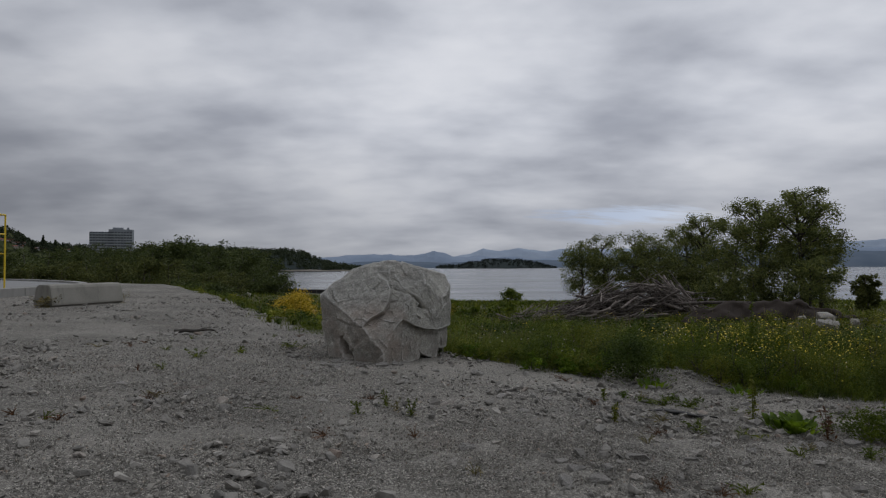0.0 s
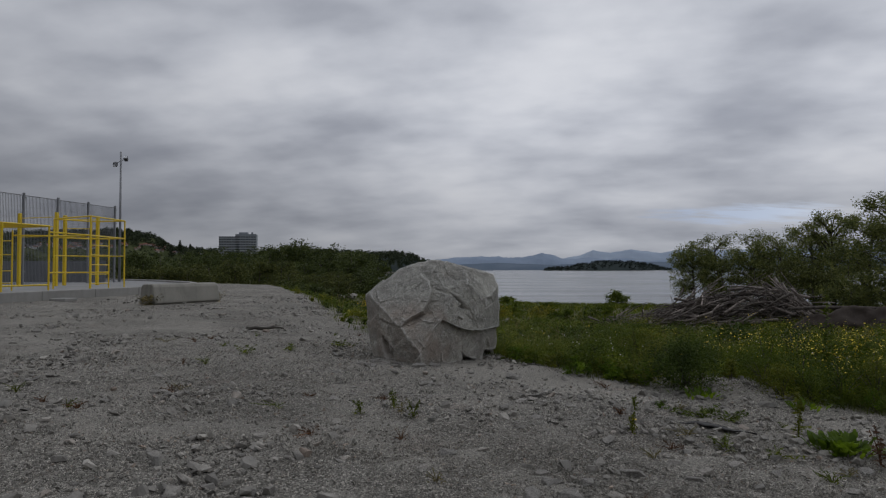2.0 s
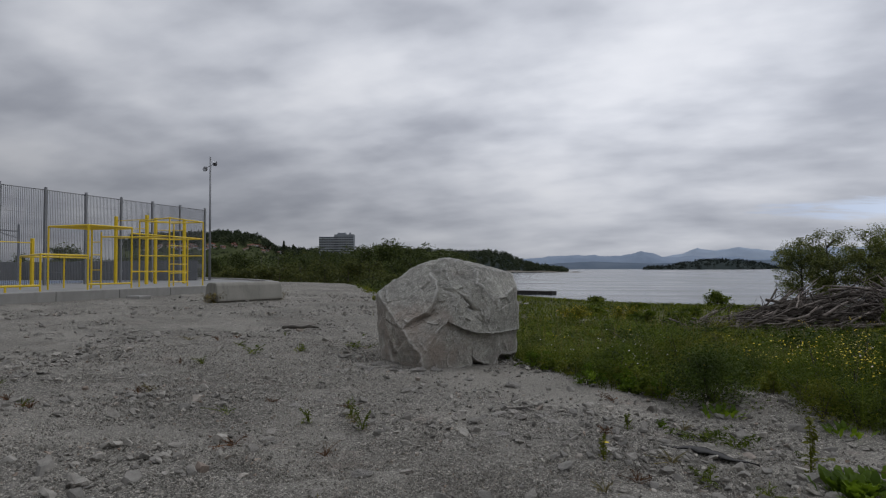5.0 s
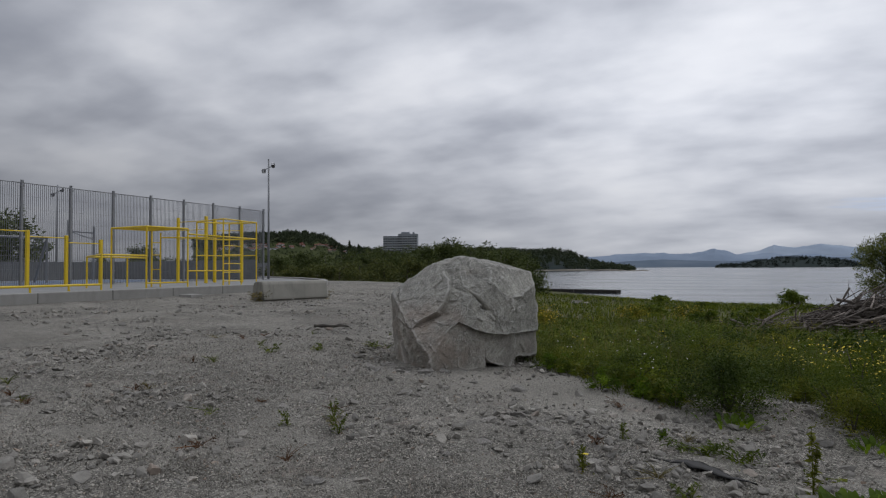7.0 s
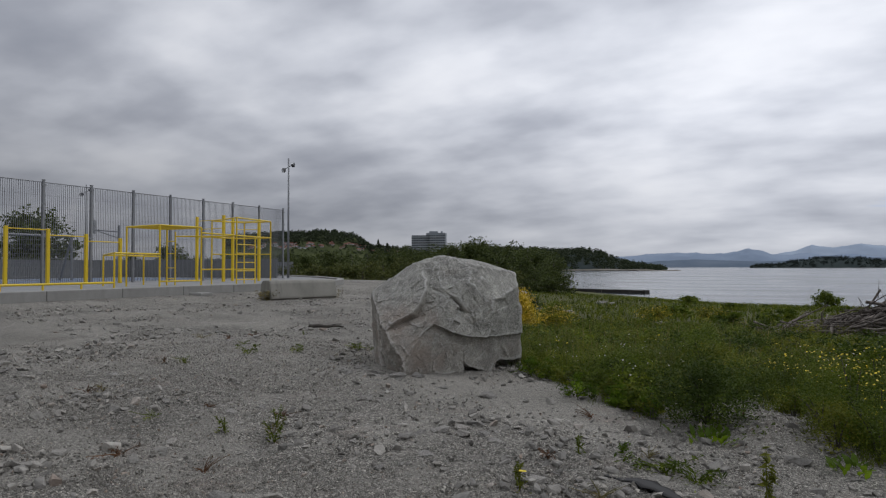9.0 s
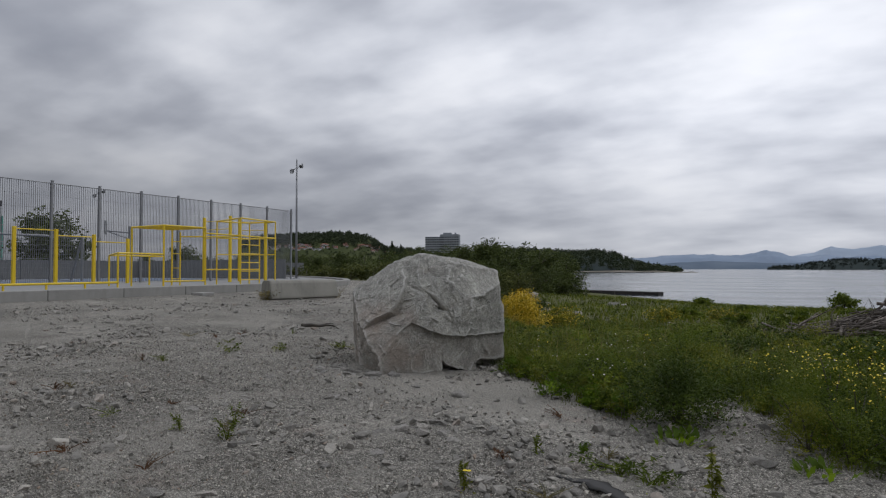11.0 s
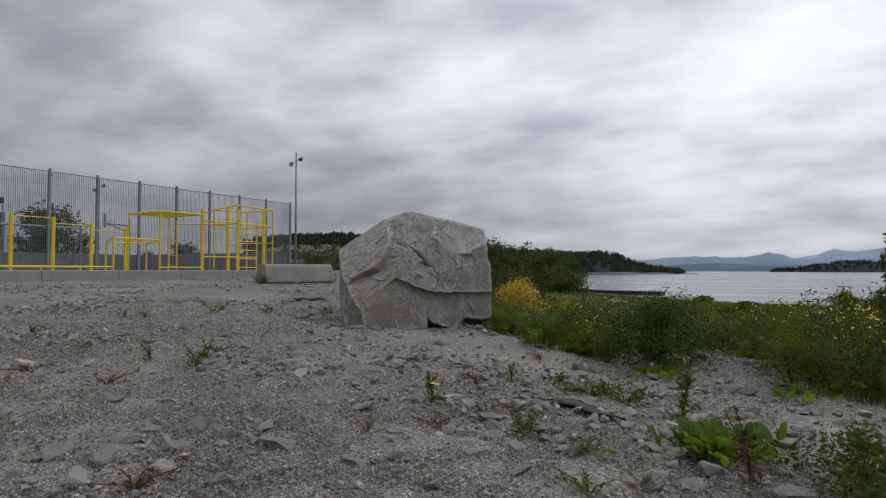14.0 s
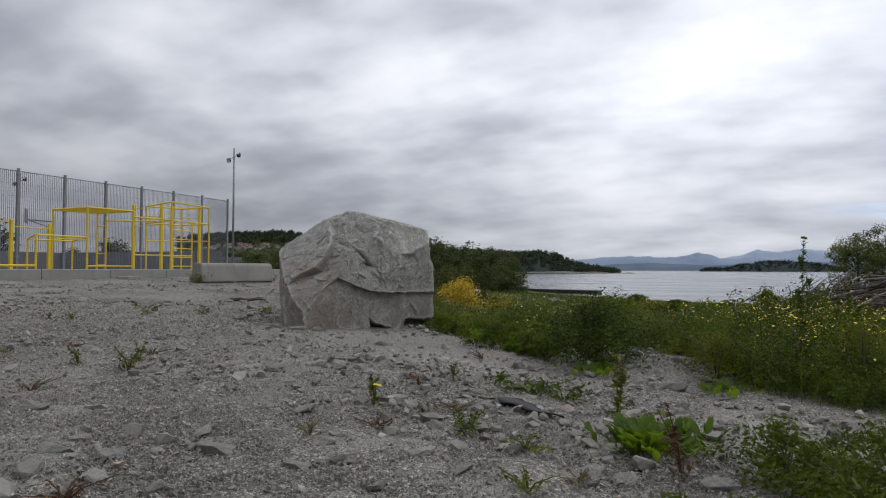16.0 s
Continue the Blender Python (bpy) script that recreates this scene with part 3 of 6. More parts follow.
# ---------------------------------------------------------------- boulder
def build_boulder():
    c = np.array((-0.72, 9.74, 0.76))
    bm = bmesh.new()
    bmesh.ops.create_icosphere(bm, subdivisions=7, radius=1.0)
    bm.verts.index_update()
    d = np.array([v.co for v in bm.verts])
    f = np.array([[v.index for v in t.verts] for t in bm.faces])
    bm.free()
    d = d / np.linalg.norm(d, axis=1)[:, None] + 0.5 * np.array((0.30, -0.95, 0.05))  # finer towards the worked faces
    d /= np.linalg.norm(d, axis=1)[:, None]

    def cut(planes):
        """Reach along every direction inside a set of cutting planes (outward normal, a place on the cut)."""
        out = []
        for n, p in planes:
            n = np.array(n) / np.linalg.norm(n)
            out.append(np.clip(d @ n, 1e-3, None) / (n @ (np.array(p) - c)))
        return np.array(out)

    hull = (
        ((0.763, -0.34, 0.549), (-0.28, 9.552, 1.242)),
        ((0.15, -0.70, 0.70), (-0.28, 9.552, 1.245)),
        ((-0.273, -0.653, 0.706), (-0.849, 9.404, 1.176)),
        ((-0.57, -0.15, 0.81), (-1.395, 9.85, 1.33)),
        ((-0.31, -0.10, 0.945), (-0.98, 9.85, 1.515)),
        ((-0.10, 0.08, 1.0), (-0.75, 9.85, 1.54)),
        ((0.24, 0.05, 0.95), (-0.68, 9.85, 1.54)),
        ((-1.0, -0.12, -0.14), (-1.69, 9.75, 0.85)),
        ((-0.76, -0.65, -0.05), (-1.60, 9.63, 0.80)),
        ((0.86, 0.45, 0.08), (0.13, 10.15, 0.9)),
        ((0.70, 0.20, 0.72), (0.15, 10.06, 1.36)),
        ((0.05, 1.0, 0.1), (-0.7, 10.75, 0.7)),
        ((-0.7, 0.7, 0.15), (-1.3, 10.4, 0.7)),
        ((0.6, 0.8, 0.2), (-0.1, 10.6, 0.8)),
        ((0.0, 0.0, -1.0), (-0.7, 9.7, 0.06)),
        ((-0.547, -0.804, -0.229), (-1.206, 9.182, 0.56)),  # stained side
    )
    slope = ((0.27, -0.85, 0.455), (-0.856, 8.978, 0.52))
    nose = ((0.697, -0.697, 0.167), (-0.556, 9.228, 0.786))
    block = ((0.761, -0.64, -0.11), (-0.168, 9.603, 0.741))
    east = ((0.98, -0.19, -0.06), (-0.063, 9.682, 1.008))
    lower = (((0.81, -0.58, -0.05), (-0.785, 8.957, 0.456)), ((0.96, -0.22, -0.16), (-0.09, 9.93, 0.56)), ((0.252, -0.831, 0.30), (-0.79, 8.95, 0.46)))
    rng = np.random.default_rng(2)
    inv_hull = cut(hull)
    body = np.max(np.concatenate([inv_hull, cut((slope, nose, east))]), 0)
    chips = []
    for k in range(14):  # small chips off the edges
        n = rng.normal(0, 1, 3)
        n /= np.linalg.norm(n)
        face = d @ n
        chips.append(np.clip(face, 1e-3, None) / (np.max(face / body) * rng.uniform(0.972, 0.99)))
    inv_hull = np.concatenate([inv_hull, np.array(chips)])

    def radius(planes, q=420.0):
        inv = np.concatenate([inv_hull, cut(planes)])
        m = np.max(inv, 0)
        return 1.0 / (m * (np.sum((inv / m) ** q, 0)) ** (1 / q))

    along_ = np.array((0.6, 0.8, 0.0))
    r_nose, r_block, r_low = radius((slope, nose, east)), radius((slope, block, east)), radius(lower)
    v = c + d * r_nose[:, None]
    s, z = v @ along_, v[:, 2]
    jag = 0.022 * fbm(s * 9, z * 9, 3, 4)
    # the block beside the nose stands proud behind a broken step
    step = np.interp(z, (0.60, 0.75, 0.86, 0.94, 1.0, 1.10, 1.25), (7.58, 7.52, 7.40, 7.385, 7.34, 7.27, 7.24)) + jag
    w = sstep(0.0, 0.045, s - step)
    r = r_nose * (1 - w) + np.maximum(r_block, r_nose) * w
    # ledge across the face: the lower part lies further back, under a dark overhang
    v = c + d * r[:, None]
    s, z = v @ along_, v[:, 2]
    ledge = np.interp(s, (6.50, 6.60, 6.67, 6.80, 6.95, 7.05, 7.12, 7.25, 7.36, 7.55, 7.75, 8.10, 8.4), (0.30, 0.42, 0.50, 0.60, 0.72, 0.79, 0.765, 0.70, 0.655, 0.628, 0.625, 0.614, 0.60)) + 0.7 * jag
    front = sstep(0.0, 0.25, d @ np.array((0.80, -0.60, 0.0)))
    below = sstep(0.010, -0.010, z - ledge) * front
    under = np.clip(ledge - z, 0, 1)
    deep = np.interp(s, (6.65, 6.9, 7.05, 7.4, 8.2), (0.0, 0.02, 0.06, 0.055, 0.03)) * np.exp(-((under / 0.10) ** 1.5))
    r = r * (1 - below) + np.minimum(r_low - deep, r - 0.01) * below
    v = c + d * r[:, None]
    s, z = v @ along_, v[:, 2]
    nf = np.array((0.80, -0.60, 0.0))
    # slab on the upper side, its lip standing over a hollow that runs down from the crest
    curve = np.interp(z, (0.70, 0.77, 0.83, 0.90, 1.03, 1.17, 1.30, 1.44), (6.56, 6.66, 6.74, 6.88, 6.98, 7.07, 7.13, 7.19)) + 0.6 * jag
    facing = sstep(0.15, 0.45, d @ np.array((0.1, -0.9, 0.35)))
    away = s - curve
    wide = np.interp(z, (0.7, 0.85, 1.1, 1.4), (0.15, 0.24, 0.15, 0.09))
    amount = np.interp(z, (0.70, 0.78, 0.88, 1.05, 1.2, 1.36, 1.46), (0.0, 0.055, 0.12, 0.085, 0.06, 0.045, 0.0))
    hollow = sstep(-0.006, 0.016, away) * np.clip(1 - away / wide, 0, 1) ** 0.8
    v -= np.array((0.10, -0.85, 0.35)) * (facing * hollow * amount)[:, None]
    v += np.array((0.10, -0.85, 0.35)) * (0.022 * facing * sstep(-0.10, -0.005, away) * sstep(0.006, -0.006, away) * sstep(0.7, 0.8, z) * sstep(1.45, 1.3, z))[:, None]
    # cracks and notches
    for s0, z0, ls, lz, tilt, dp in ((7.33, 1.02, 0.085, 0.018, -1.15, 0.05), (7.40, 0.93, 0.055, 0.016, -0.35, 0.06), (7.165, 1.145, 0.05, 0.020, -0.5, 0.05), (6.86, 1.19, 0.10, 0.010, 0.02, 0.022), (7.44, 0.38, 0.014, 0.05, 0.0, 0.02), (7.50, 0.83, 0.010, 0.12, 0.0, 0.015)):
        u = s - s0
        v -= nf * (dp * np.exp(-((u / ls) ** 2 + ((z - z0 - tilt * u) / lz) ** 2)) * sstep(-0.2, 0.2, d @ nf))[:, None]
    # broken corner low on the stained side, and gaps where it meets the ground
    hole = np.exp(-(((v[:, 0] + 1.30 + 0.35 * (z - 0.42)) / 0.055) ** 4 + ((z - 0.40 + 0.4 * (v[:, 0] + 1.3)) / 0.11) ** 4)) * (d[:, 1] < 0)
    v += np.array((0.45, 0.85, 0.05)) * (0.26 * hole)[:, None]
    side = sstep(0.0, 0.2, d @ np.array((-0.6, -0.8, 0)))
    v += np.array((0.3, 0.9, 0)) * (0.16 * side * sstep(0.36, 0.30, z + 0.03 * np.sin(s * 21)) * sstep(6.62, 6.5, s))[:, None]
    for s0, s1, h0, h1 in ((7.45, 7.70, 0.335, 0.225), (7.90, 8.5, 0.315, 0.27), (7.0, 7.3, 0.23, 0.24)):
        top = h0 + (h1 - h0) * np.clip((s - s0) / (s1 - s0), 0, 1) ** 0.6 + 1.2 * jag
        gap = sstep(s0 - 0.008, s0 + 0.012, s) * sstep(s1 + 0.02, s1 - 0.02, s) * sstep(0.008, -0.012, z - top) * front
        v -= nf * (0.20 * gap)[:, None]
    # broken faces: small flat facets of two sizes, each tilted its own way, over a fine roughness
    wob = np.array([tuple(noise.noise_vector(Vector(p) * 4.0)) for p in v])
    fine_ = np.array([noise.fractal(Vector(p) * 16.0, 0.8, 2.1, 4) for p in v])
    rough = 0.0050 * fine_
    for count, slant, most, warp in ((170, 0.095, 0.013, 0.05), (1400, 0.10, 0.0045, 0.02)):
        sites = v[rng.integers(0, len(v), count)]
        grad = rng.normal(0, slant, (count, 3))
        q = v + wob * warp
        for a in range(0, len(v), 6000):
            b = slice(a, a + 6000)
            near = np.argmin(((q[b, None, :] - sites[None]) ** 2).sum(-1), 1)
            rough[b] += np.clip(((v[b] - sites[near]) * grad[near]).sum(-1), -most, most)
    v += d * rough[:, None]
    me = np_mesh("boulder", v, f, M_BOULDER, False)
    for p in me.polygons:
        p.use_smooth = True
    me.set_sharp_from_angle(angle=radians(20))
    brown_mask = sstep(0.30, 0.55, d @ np.array((-0.62, -0.76, -0.15))) * sstep(1.15, 0.85, z)
    # below the ledge: brown rock tone, plus shade put into the colour
    brown_mask = np.clip(brown_mask + 0.45 * below, 0, 1)
    me.attributes.new("brown_mask", "FLOAT", "POINT").data.foreach_set("value", brown_mask.astype(np.float32))
    return tagged(new("boulder", me), "large light grey granite boulder resting on gravel", "boulder")


build_boulder()


# ---------------------------------------------------------------- plaza with kerb
KERB = [(-13.0, -30.0), (-13.0, 20.5), (-13.15, 22.5), (-13.5, 24.3), (-14.2, 26.0), (-15.3, 27.8), (-17.0, 29.9), (-19.5, 32.3), (-22.5, 35.0), (-35.0, 43.8), (-60.0, 60.0)]
PLAZA_Z, KERB_TOP, KERB_FOOT = 0.78, 0.87, 0.45


def along(points, step):
    p = np.array(points, float)
    seg = np.linalg.norm(np.diff(p, axis=0), axis=1)
    t = np.concatenate([[0], np.cumsum(seg)])
    n = int(t[-1] / step)
    u = np.linspace(0, t[-1], n + 1)
    q = np.stack([np.interp(u, t, p[:, 0]), np.interp(u, t, p[:, 1])], -1)
    return q


def build_plaza():
    bm = bmesh.new()
    ring = KERB + [(-90.0, 60.0), (-90.0, -30.0)]
    top = [bm.verts.new((x, y, PLAZA_Z)) for x, y in ring]
    low = [bm.verts.new((x, y, PLAZA_Z - 0.5)) for x, y in ring]
    bm.faces.new(top)
    n = len(ring)
    for i in range(n):
        bm.faces.new((top[i], low[i], low[(i + 1) % n], top[(i + 1) % n]))
    bmesh.ops.recalc_face_normals(bm, faces=bm.faces)
    me = bpy.data.meshes.new("pavement")
    bm.to_mesh(me)
    bm.free()
    me.materials.append(M_PLAZA)
    pave = tagged(new("pavement", me), "raised grey concrete sports ground", "pavement", kind="structure")
    kerb = thing("kerb", (0, 0, 0), "light grey concrete kerb of cast blocks round the sports ground", "kerb", kind="structure")
    pts = along(KERB[1:-1], 2.0)
    first = along(KERB[:2], 2.0)[4:]
    for chain in (first, pts):
        for a, b in zip(chain[:-1], chain[1:]):
            mx, my = (a + b) / 2
            ln = float(np.hypot(*(b - a)))
            bm = box_bm((ln - 0.012, 0.30, KERB_TOP - KERB_FOOT), (0, 0, 0), 0.025, 2)
            ob = part("kerb_block", bm, M_KERB, kerb)
            ob.matrix_basis = pose(mx, my, (KERB_TOP + KERB_FOOT) / 2 + random.uniform(-0.004, 0.004), 0, 0, math.degrees(math.atan2(b[1] - a[1], b[0] - a[0])))
    return pave


build_plaza()


def build_barrier():
    """A cast concrete barrier lying along the edge of the gravel, with a rounded top."""
    b = thing("concrete_barrier", (-9.55, 17.85, 0.5), "weathered pale concrete barrier block stained dark at one end", "barrier")
    L = 2.32
    prof = [(-0.22, -0.06), (0.22, -0.06), (0.23, 0.02), (0.30, 0.06), (0.30, 0.10), (0.25, 0.36), (0.235, 0.44), (0.20, 0.495), (0.14, 0.52), (-0.14, 0.52), (-0.20, 0.495), (-0.235, 0.44), (-0.25, 0.36), (-0.30, 0.10), (-0.30, 0.06), (-0.23, 0.02)]
    bm = bmesh.new()
    rings = []
    for t, inset in ((-L / 2, 0.03), (-L / 2 + 0.03, 0.0), (0, 0), (L / 2 - 0.03, 0.0), (L / 2, 0.03)):
        rings.append([bm.verts.new((x * (1 - inset), t, z * (1 - inset))) for x, z in prof])
    n = len(prof)
    for r0, r1 in zip(rings[:-1], rings[1:]):
        for i in range(n):
            bm.faces.new((r0[i], r0[(i + 1) % n], r1[(i + 1) % n], r1[i]))
    bm.faces.new(rings[0])
    bm.faces.new(rings[-1][::-1])
    bmesh.ops.recalc_face_normals(bm, faces=bm.faces)
    part("body", bm, M_CONC, b)
    b.matrix_basis = pose(-9.66, 17.95, 0.47, 0, 0, -15) @ Matrix.Diagonal((1, 1, 1.12, 1))
    lid = thing("concrete_slab", (-12.45, 16.75, float(ground_z(-12.45, 16.75)) - 0.01), "flat pale concrete slab lying on the gravel", "slab")
    part("body", box_bm((0.50, 0.45, 0.10), (0, 0, 0.04), 0.02), M_KERB, lid)


build_barrier()


# ---------------------------------------------------------------- fence
FENCE_X, POST_STEP, FENCE_TOP = -22.7, 2.0, 4.87


def wire_panel():
    """Welded bars in a flat frame, 2 m wide and 4 m high."""
    sets = []
    w, h = POST_STEP - 0.09, FENCE_TOP - PLAZA_Z - 0.08
    cube = np.array([(x, y, z) for x in (-0.5, 0.5) for y in (-0.5, 0.5) for z in (-0.5, 0.5)], float)
    quads = np.array([(0, 1, 3, 2), (4, 6, 7, 5), (0, 4, 5, 1), (2, 3, 7, 6), (0, 2, 6, 4), (1, 5, 7, 3)])
    tris = quads_to_tris(quads)
    for i in range(25):
        sets.append((cube * (0.012, 0.016, h) + (0, -w / 2 + w * i / 24, h / 2), tris))
    for i in range(9):
        sets.append((cube * (0.010, w, 0.006) + (0.012, 0, h * i / 8), tris))
    v, f = join(sets)
    return np_mesh("wire_panel", v, f, M_WIRE)


def post_mesh():
    bm = box_bm((0.085, 0.085, FENCE_TOP - PLAZA_Z + 0.06), (0, 0, (FENCE_TOP - PLAZA_Z + 0.06) / 2), 0.008, 1)
    for z in (0.6, 1.9, 3.2, 3.95):
        for s in (-1, 1):
            m = Matrix.Translation((0.02, 0.06 * s, z)) @ Matrix.Diagonal((0.06, 0.05, 0.06, 1))
            bmesh.ops.create_cube(bm, size=1.0, matrix=m)
    cap = Matrix.Translation((0, 0, FENCE_TOP - PLAZA_Z + 0.07)) @ Matrix.Diagonal((0.10, 0.10, 0.02, 1))
    bmesh.ops.create_cube(bm, size=1.0, matrix=cap)
    me = bpy.data.meshes.new("post")
    bm.to_mesh(me)
    bm.free()
    me.materials.append(M_STEEL)
    return me


def build_fence():
    fence = thing("fence", (FENCE_X, 32.1, PLAZA_Z), "tall grey galvanised ball-court fence of welded bars", "fence")
    pm, wm = post_mesh(), wire_panel()
    for i in range(16):
        ob = child("post", pm, fence)
        ob.location = (0, -POST_STEP * i, 0)
        if i < 15:
            ob = tagged(child("wire_panel", wm, fence), kind="stuff")
            ob.location = (-0.05, -POST_STEP * (i + 0.5), 0.04)
    tube("top_rail", (-0.05, 0, FENCE_TOP - PLAZA_Z - 0.02), (-0.05, -POST_STEP * 15, FENCE_TOP - PLAZA_Z - 0.02), 0.018, M_STEEL, fence, 6)


build_fence()


def floodlight_mast(at, top, label, k=1.0):
    x, y = at
    m = thing("floodlight_mast", (x, y, PLAZA_Z), label, "lamp post", "floodlight masts")
    h = top - PLAZA_Z
    v, f = tube_arrays([(0, 0, 0), (0, 0, h * 0.5), (0, 0, h)], [0.075, 0.06, 0.045], 12)
    child("pole", np_mesh("pole", v, quads_to_tris(f), M_STEEL, True), m)
    part("base_plate", box_bm((0.32, 0.32, 0.03), (0, 0, 0.015), 0.004, 1), M_STEEL, m)
    tube("bracket", (-0.12 * k, -0.26 * k, h - 0.70 * k), (0.10 * k, 0.24 * k, h - 0.38 * k), 0.022, M_STEEL, m, 8)
    for p, tilt in (((-0.14 * k, -0.28 * k, h - 0.76 * k), 35), ((0.12 * k, 0.26 * k, h - 0.36 * k), -35)):
        bm = box_bm((0.20 * k, 0.26 * k, 0.22 * k), (0, 0, 0), 0.035 * k, 2)
        head = part("floodlight", bm, M_LAMP, m, "dark floodlight head")
        head.matrix_basis = pose(*p, tilt, 0, 20)
        glass = part("lens", box_bm((0.16 * k, 0.012, 0.17 * k), (0, -0.13 * k - 0.007, 0), 0.004, 1), M_WHITE, head)
        glass.visible_shadow = True


floodlight_mast((-22.99, 32.9), 8.1, "slim grey steel mast with two floodlights at the fence corner")
floodlight_mast((-42.8, 33.1), 7.75, "grey steel mast with two floodlights beyond the court")


# ---------------------------------------------------------------- yellow training frames
def bar(th, a, b, r=0.03, name="bar"):
    o = Vector(th.location)
    return tube(name, Vector(a) - o, Vector(b) - o, r, M_YELLOW, th, 10)


def build_gym():
    z0 = PLAZA_Z
    grp = "yellow training frames"
    # pull-up bars of falling height, close to the fence
    x = -21.8
    t = thing("pull_up_bars", (x, 18.0, z0), "yellow steel pull-up bars on square posts", "training frame", grp)
    ys, tops = (16.25, 17.77, 19.3, 20.82), (2.98, 2.95, 2.81, 2.70)
    for y, top in zip(ys, tops):
        part("post", box_bm((0.115, 0.115, top - z0), (0, y - 18.0, (top - z0) / 2), 0.012, 2), M_YELLOW, t)
    for i, z in enumerate((2.90, 2.70, 2.52)):
        bar(t, (x, ys[i], z), (x, ys[i + 1], z), 0.022)
    # low balance rail by the kerb
    t = thing("balance_rail", (-15.0, 13.6, z0), "low yellow balance rail on short legs", "training frame", grp)
    bar(t, (-15.0, 11.4, 0.975), (-15.03, 15.74, 0.975), 0.034, "rail")
    for y in (11.45, 12.5, 13.6, 14.7):
        bar(t, (-15.02, y, z0), (-15.02, y, 0.975), 0.03, "leg")
    # low frame
    t = thing("low_frame", (-16.6, 16.8, z0), "yellow steel frame with waist-high bars", "training frame", grp)
    b, e, fl, lm = (-15.03, 15.74), (-15.2, 17.5), (-18.2, 17.57), (-18.2, 19.2)
    for p in (b, fl, lm):
        bar(t, (*p, z0), (*p, 1.88), 0.03, "post")
    for p, q in ((b, e), (b, fl), (fl, lm), (e, lm)):
        bar(t, (*p, 1.88), (*q, 1.88), 0.03)
    bar(t, (-15.1, 16.4, 1.80), (e[0], e[1], 1.80), 0.022)
    # canopy frame with overhead ladder
    t = thing("overhead_ladder", (-16.1, 18.4, z0), "yellow overhead ladder frame on tall posts", "training frame", grp)
    cz = 2.85
    c = ((-17.03, 17.62), (-15.2, 17.5), (-15.05, 19.1), (-16.92, 19.19))
    for p in c:
        bar(t, (*p, z0), (*p, cz), 0.03, "post")
    for i in range(4):
        bar(t, (*c[i], cz), (*c[(i + 1) % 4], cz), 0.03)
    for k in range(1, 9):
        bar(t, Vector((*c[0], cz)).lerp(Vector((*c[1], cz)), k / 9), Vector((*c[3], cz)).lerp(Vector((*c[2], cz)), k / 9), 0.018, "rung")
    bar(t, (-16.55, 19.25, z0), (-16.55, 19.25, 2.75), 0.026, "ladder_post")
    for z in (1.02, 1.42, 1.95, 2.4):
        bar(t, (-16.92, 19.19, z), (-16.55, 19.25, z), 0.017, "rung")
    bar(t, (-15.2, 17.5, 0.97), (-15.05, 19.1, 0.97), 0.026)
    bar(t, (-16.55, 19.25, 2.58), (-15.05, 20.1, 2.58), 0.026)
    # climbing cage
    t = thing("climbing_cage", (-15.4, 21.3, z0), "yellow steel climbing cage with a ladder on one side", "training frame", grp)
    F, R_, B, L = (-14.42, 20.15), (-14.74, 22.28), (-16.08, 22.22), (-16.48, 20.9)
    m = (-14.62, 21.3)
    for p in (F, R_, B, L):
        bar(t, (*p, z0), (*p, 3.25), 0.028, "post")
    for z in (3.25, 2.60):
        for p, q in ((F, R_), (R_, B), (B, L), (L, F)):
            bar(t, (*p, z), (*q, z), 0.027)
    bar(t, (*m, z0), (*m, 2.60), 0.026, "ladder_post")
    for z in (0.98, 1.30, 1.62, 1.95, 2.28):
        bar(t, (*F, z), (*m, z), 0.018, "rung")
    bar(t, (-15.05, 19.1, 2.66), (*F, 2.60), 0.027)
    bar(t, (-15.05, 19.1, 1.36), (*m, 1.36), 0.026)
    for p, q in ((L, B), (B, R_)):
        bar(t, (*p, 1.95), (*q, 1.95), 0.022)
    # tall posts behind the cage, joined by thin bars
    t = thing("tall_bar_frame", (-19.9, 25.0, z0), "four tall yellow posts joined by thin bars", "training frame", grp)
    g, i_, j_, n_ = (-21.4, 24.55), (-19.4, 24.3), (-20.0, 25.45), (-18.85, 26.0)
    for p, h in ((g, 3.86), (i_, 3.84), (j_, 3.82), (n_, 3.74)):
        part("post", box_bm((0.115, 0.115, h - z0), (p[0] + 19.9, p[1] - 25.0, (h - z0) / 2), 0.012, 2), M_YELLOW, t)
    for z in (3.65, 3.25, 2.85):
        bar(t, (*g, z), (*i_, z), 0.016)
        bar(t, (*j_, z), (*n_, z), 0.016)


build_gym()


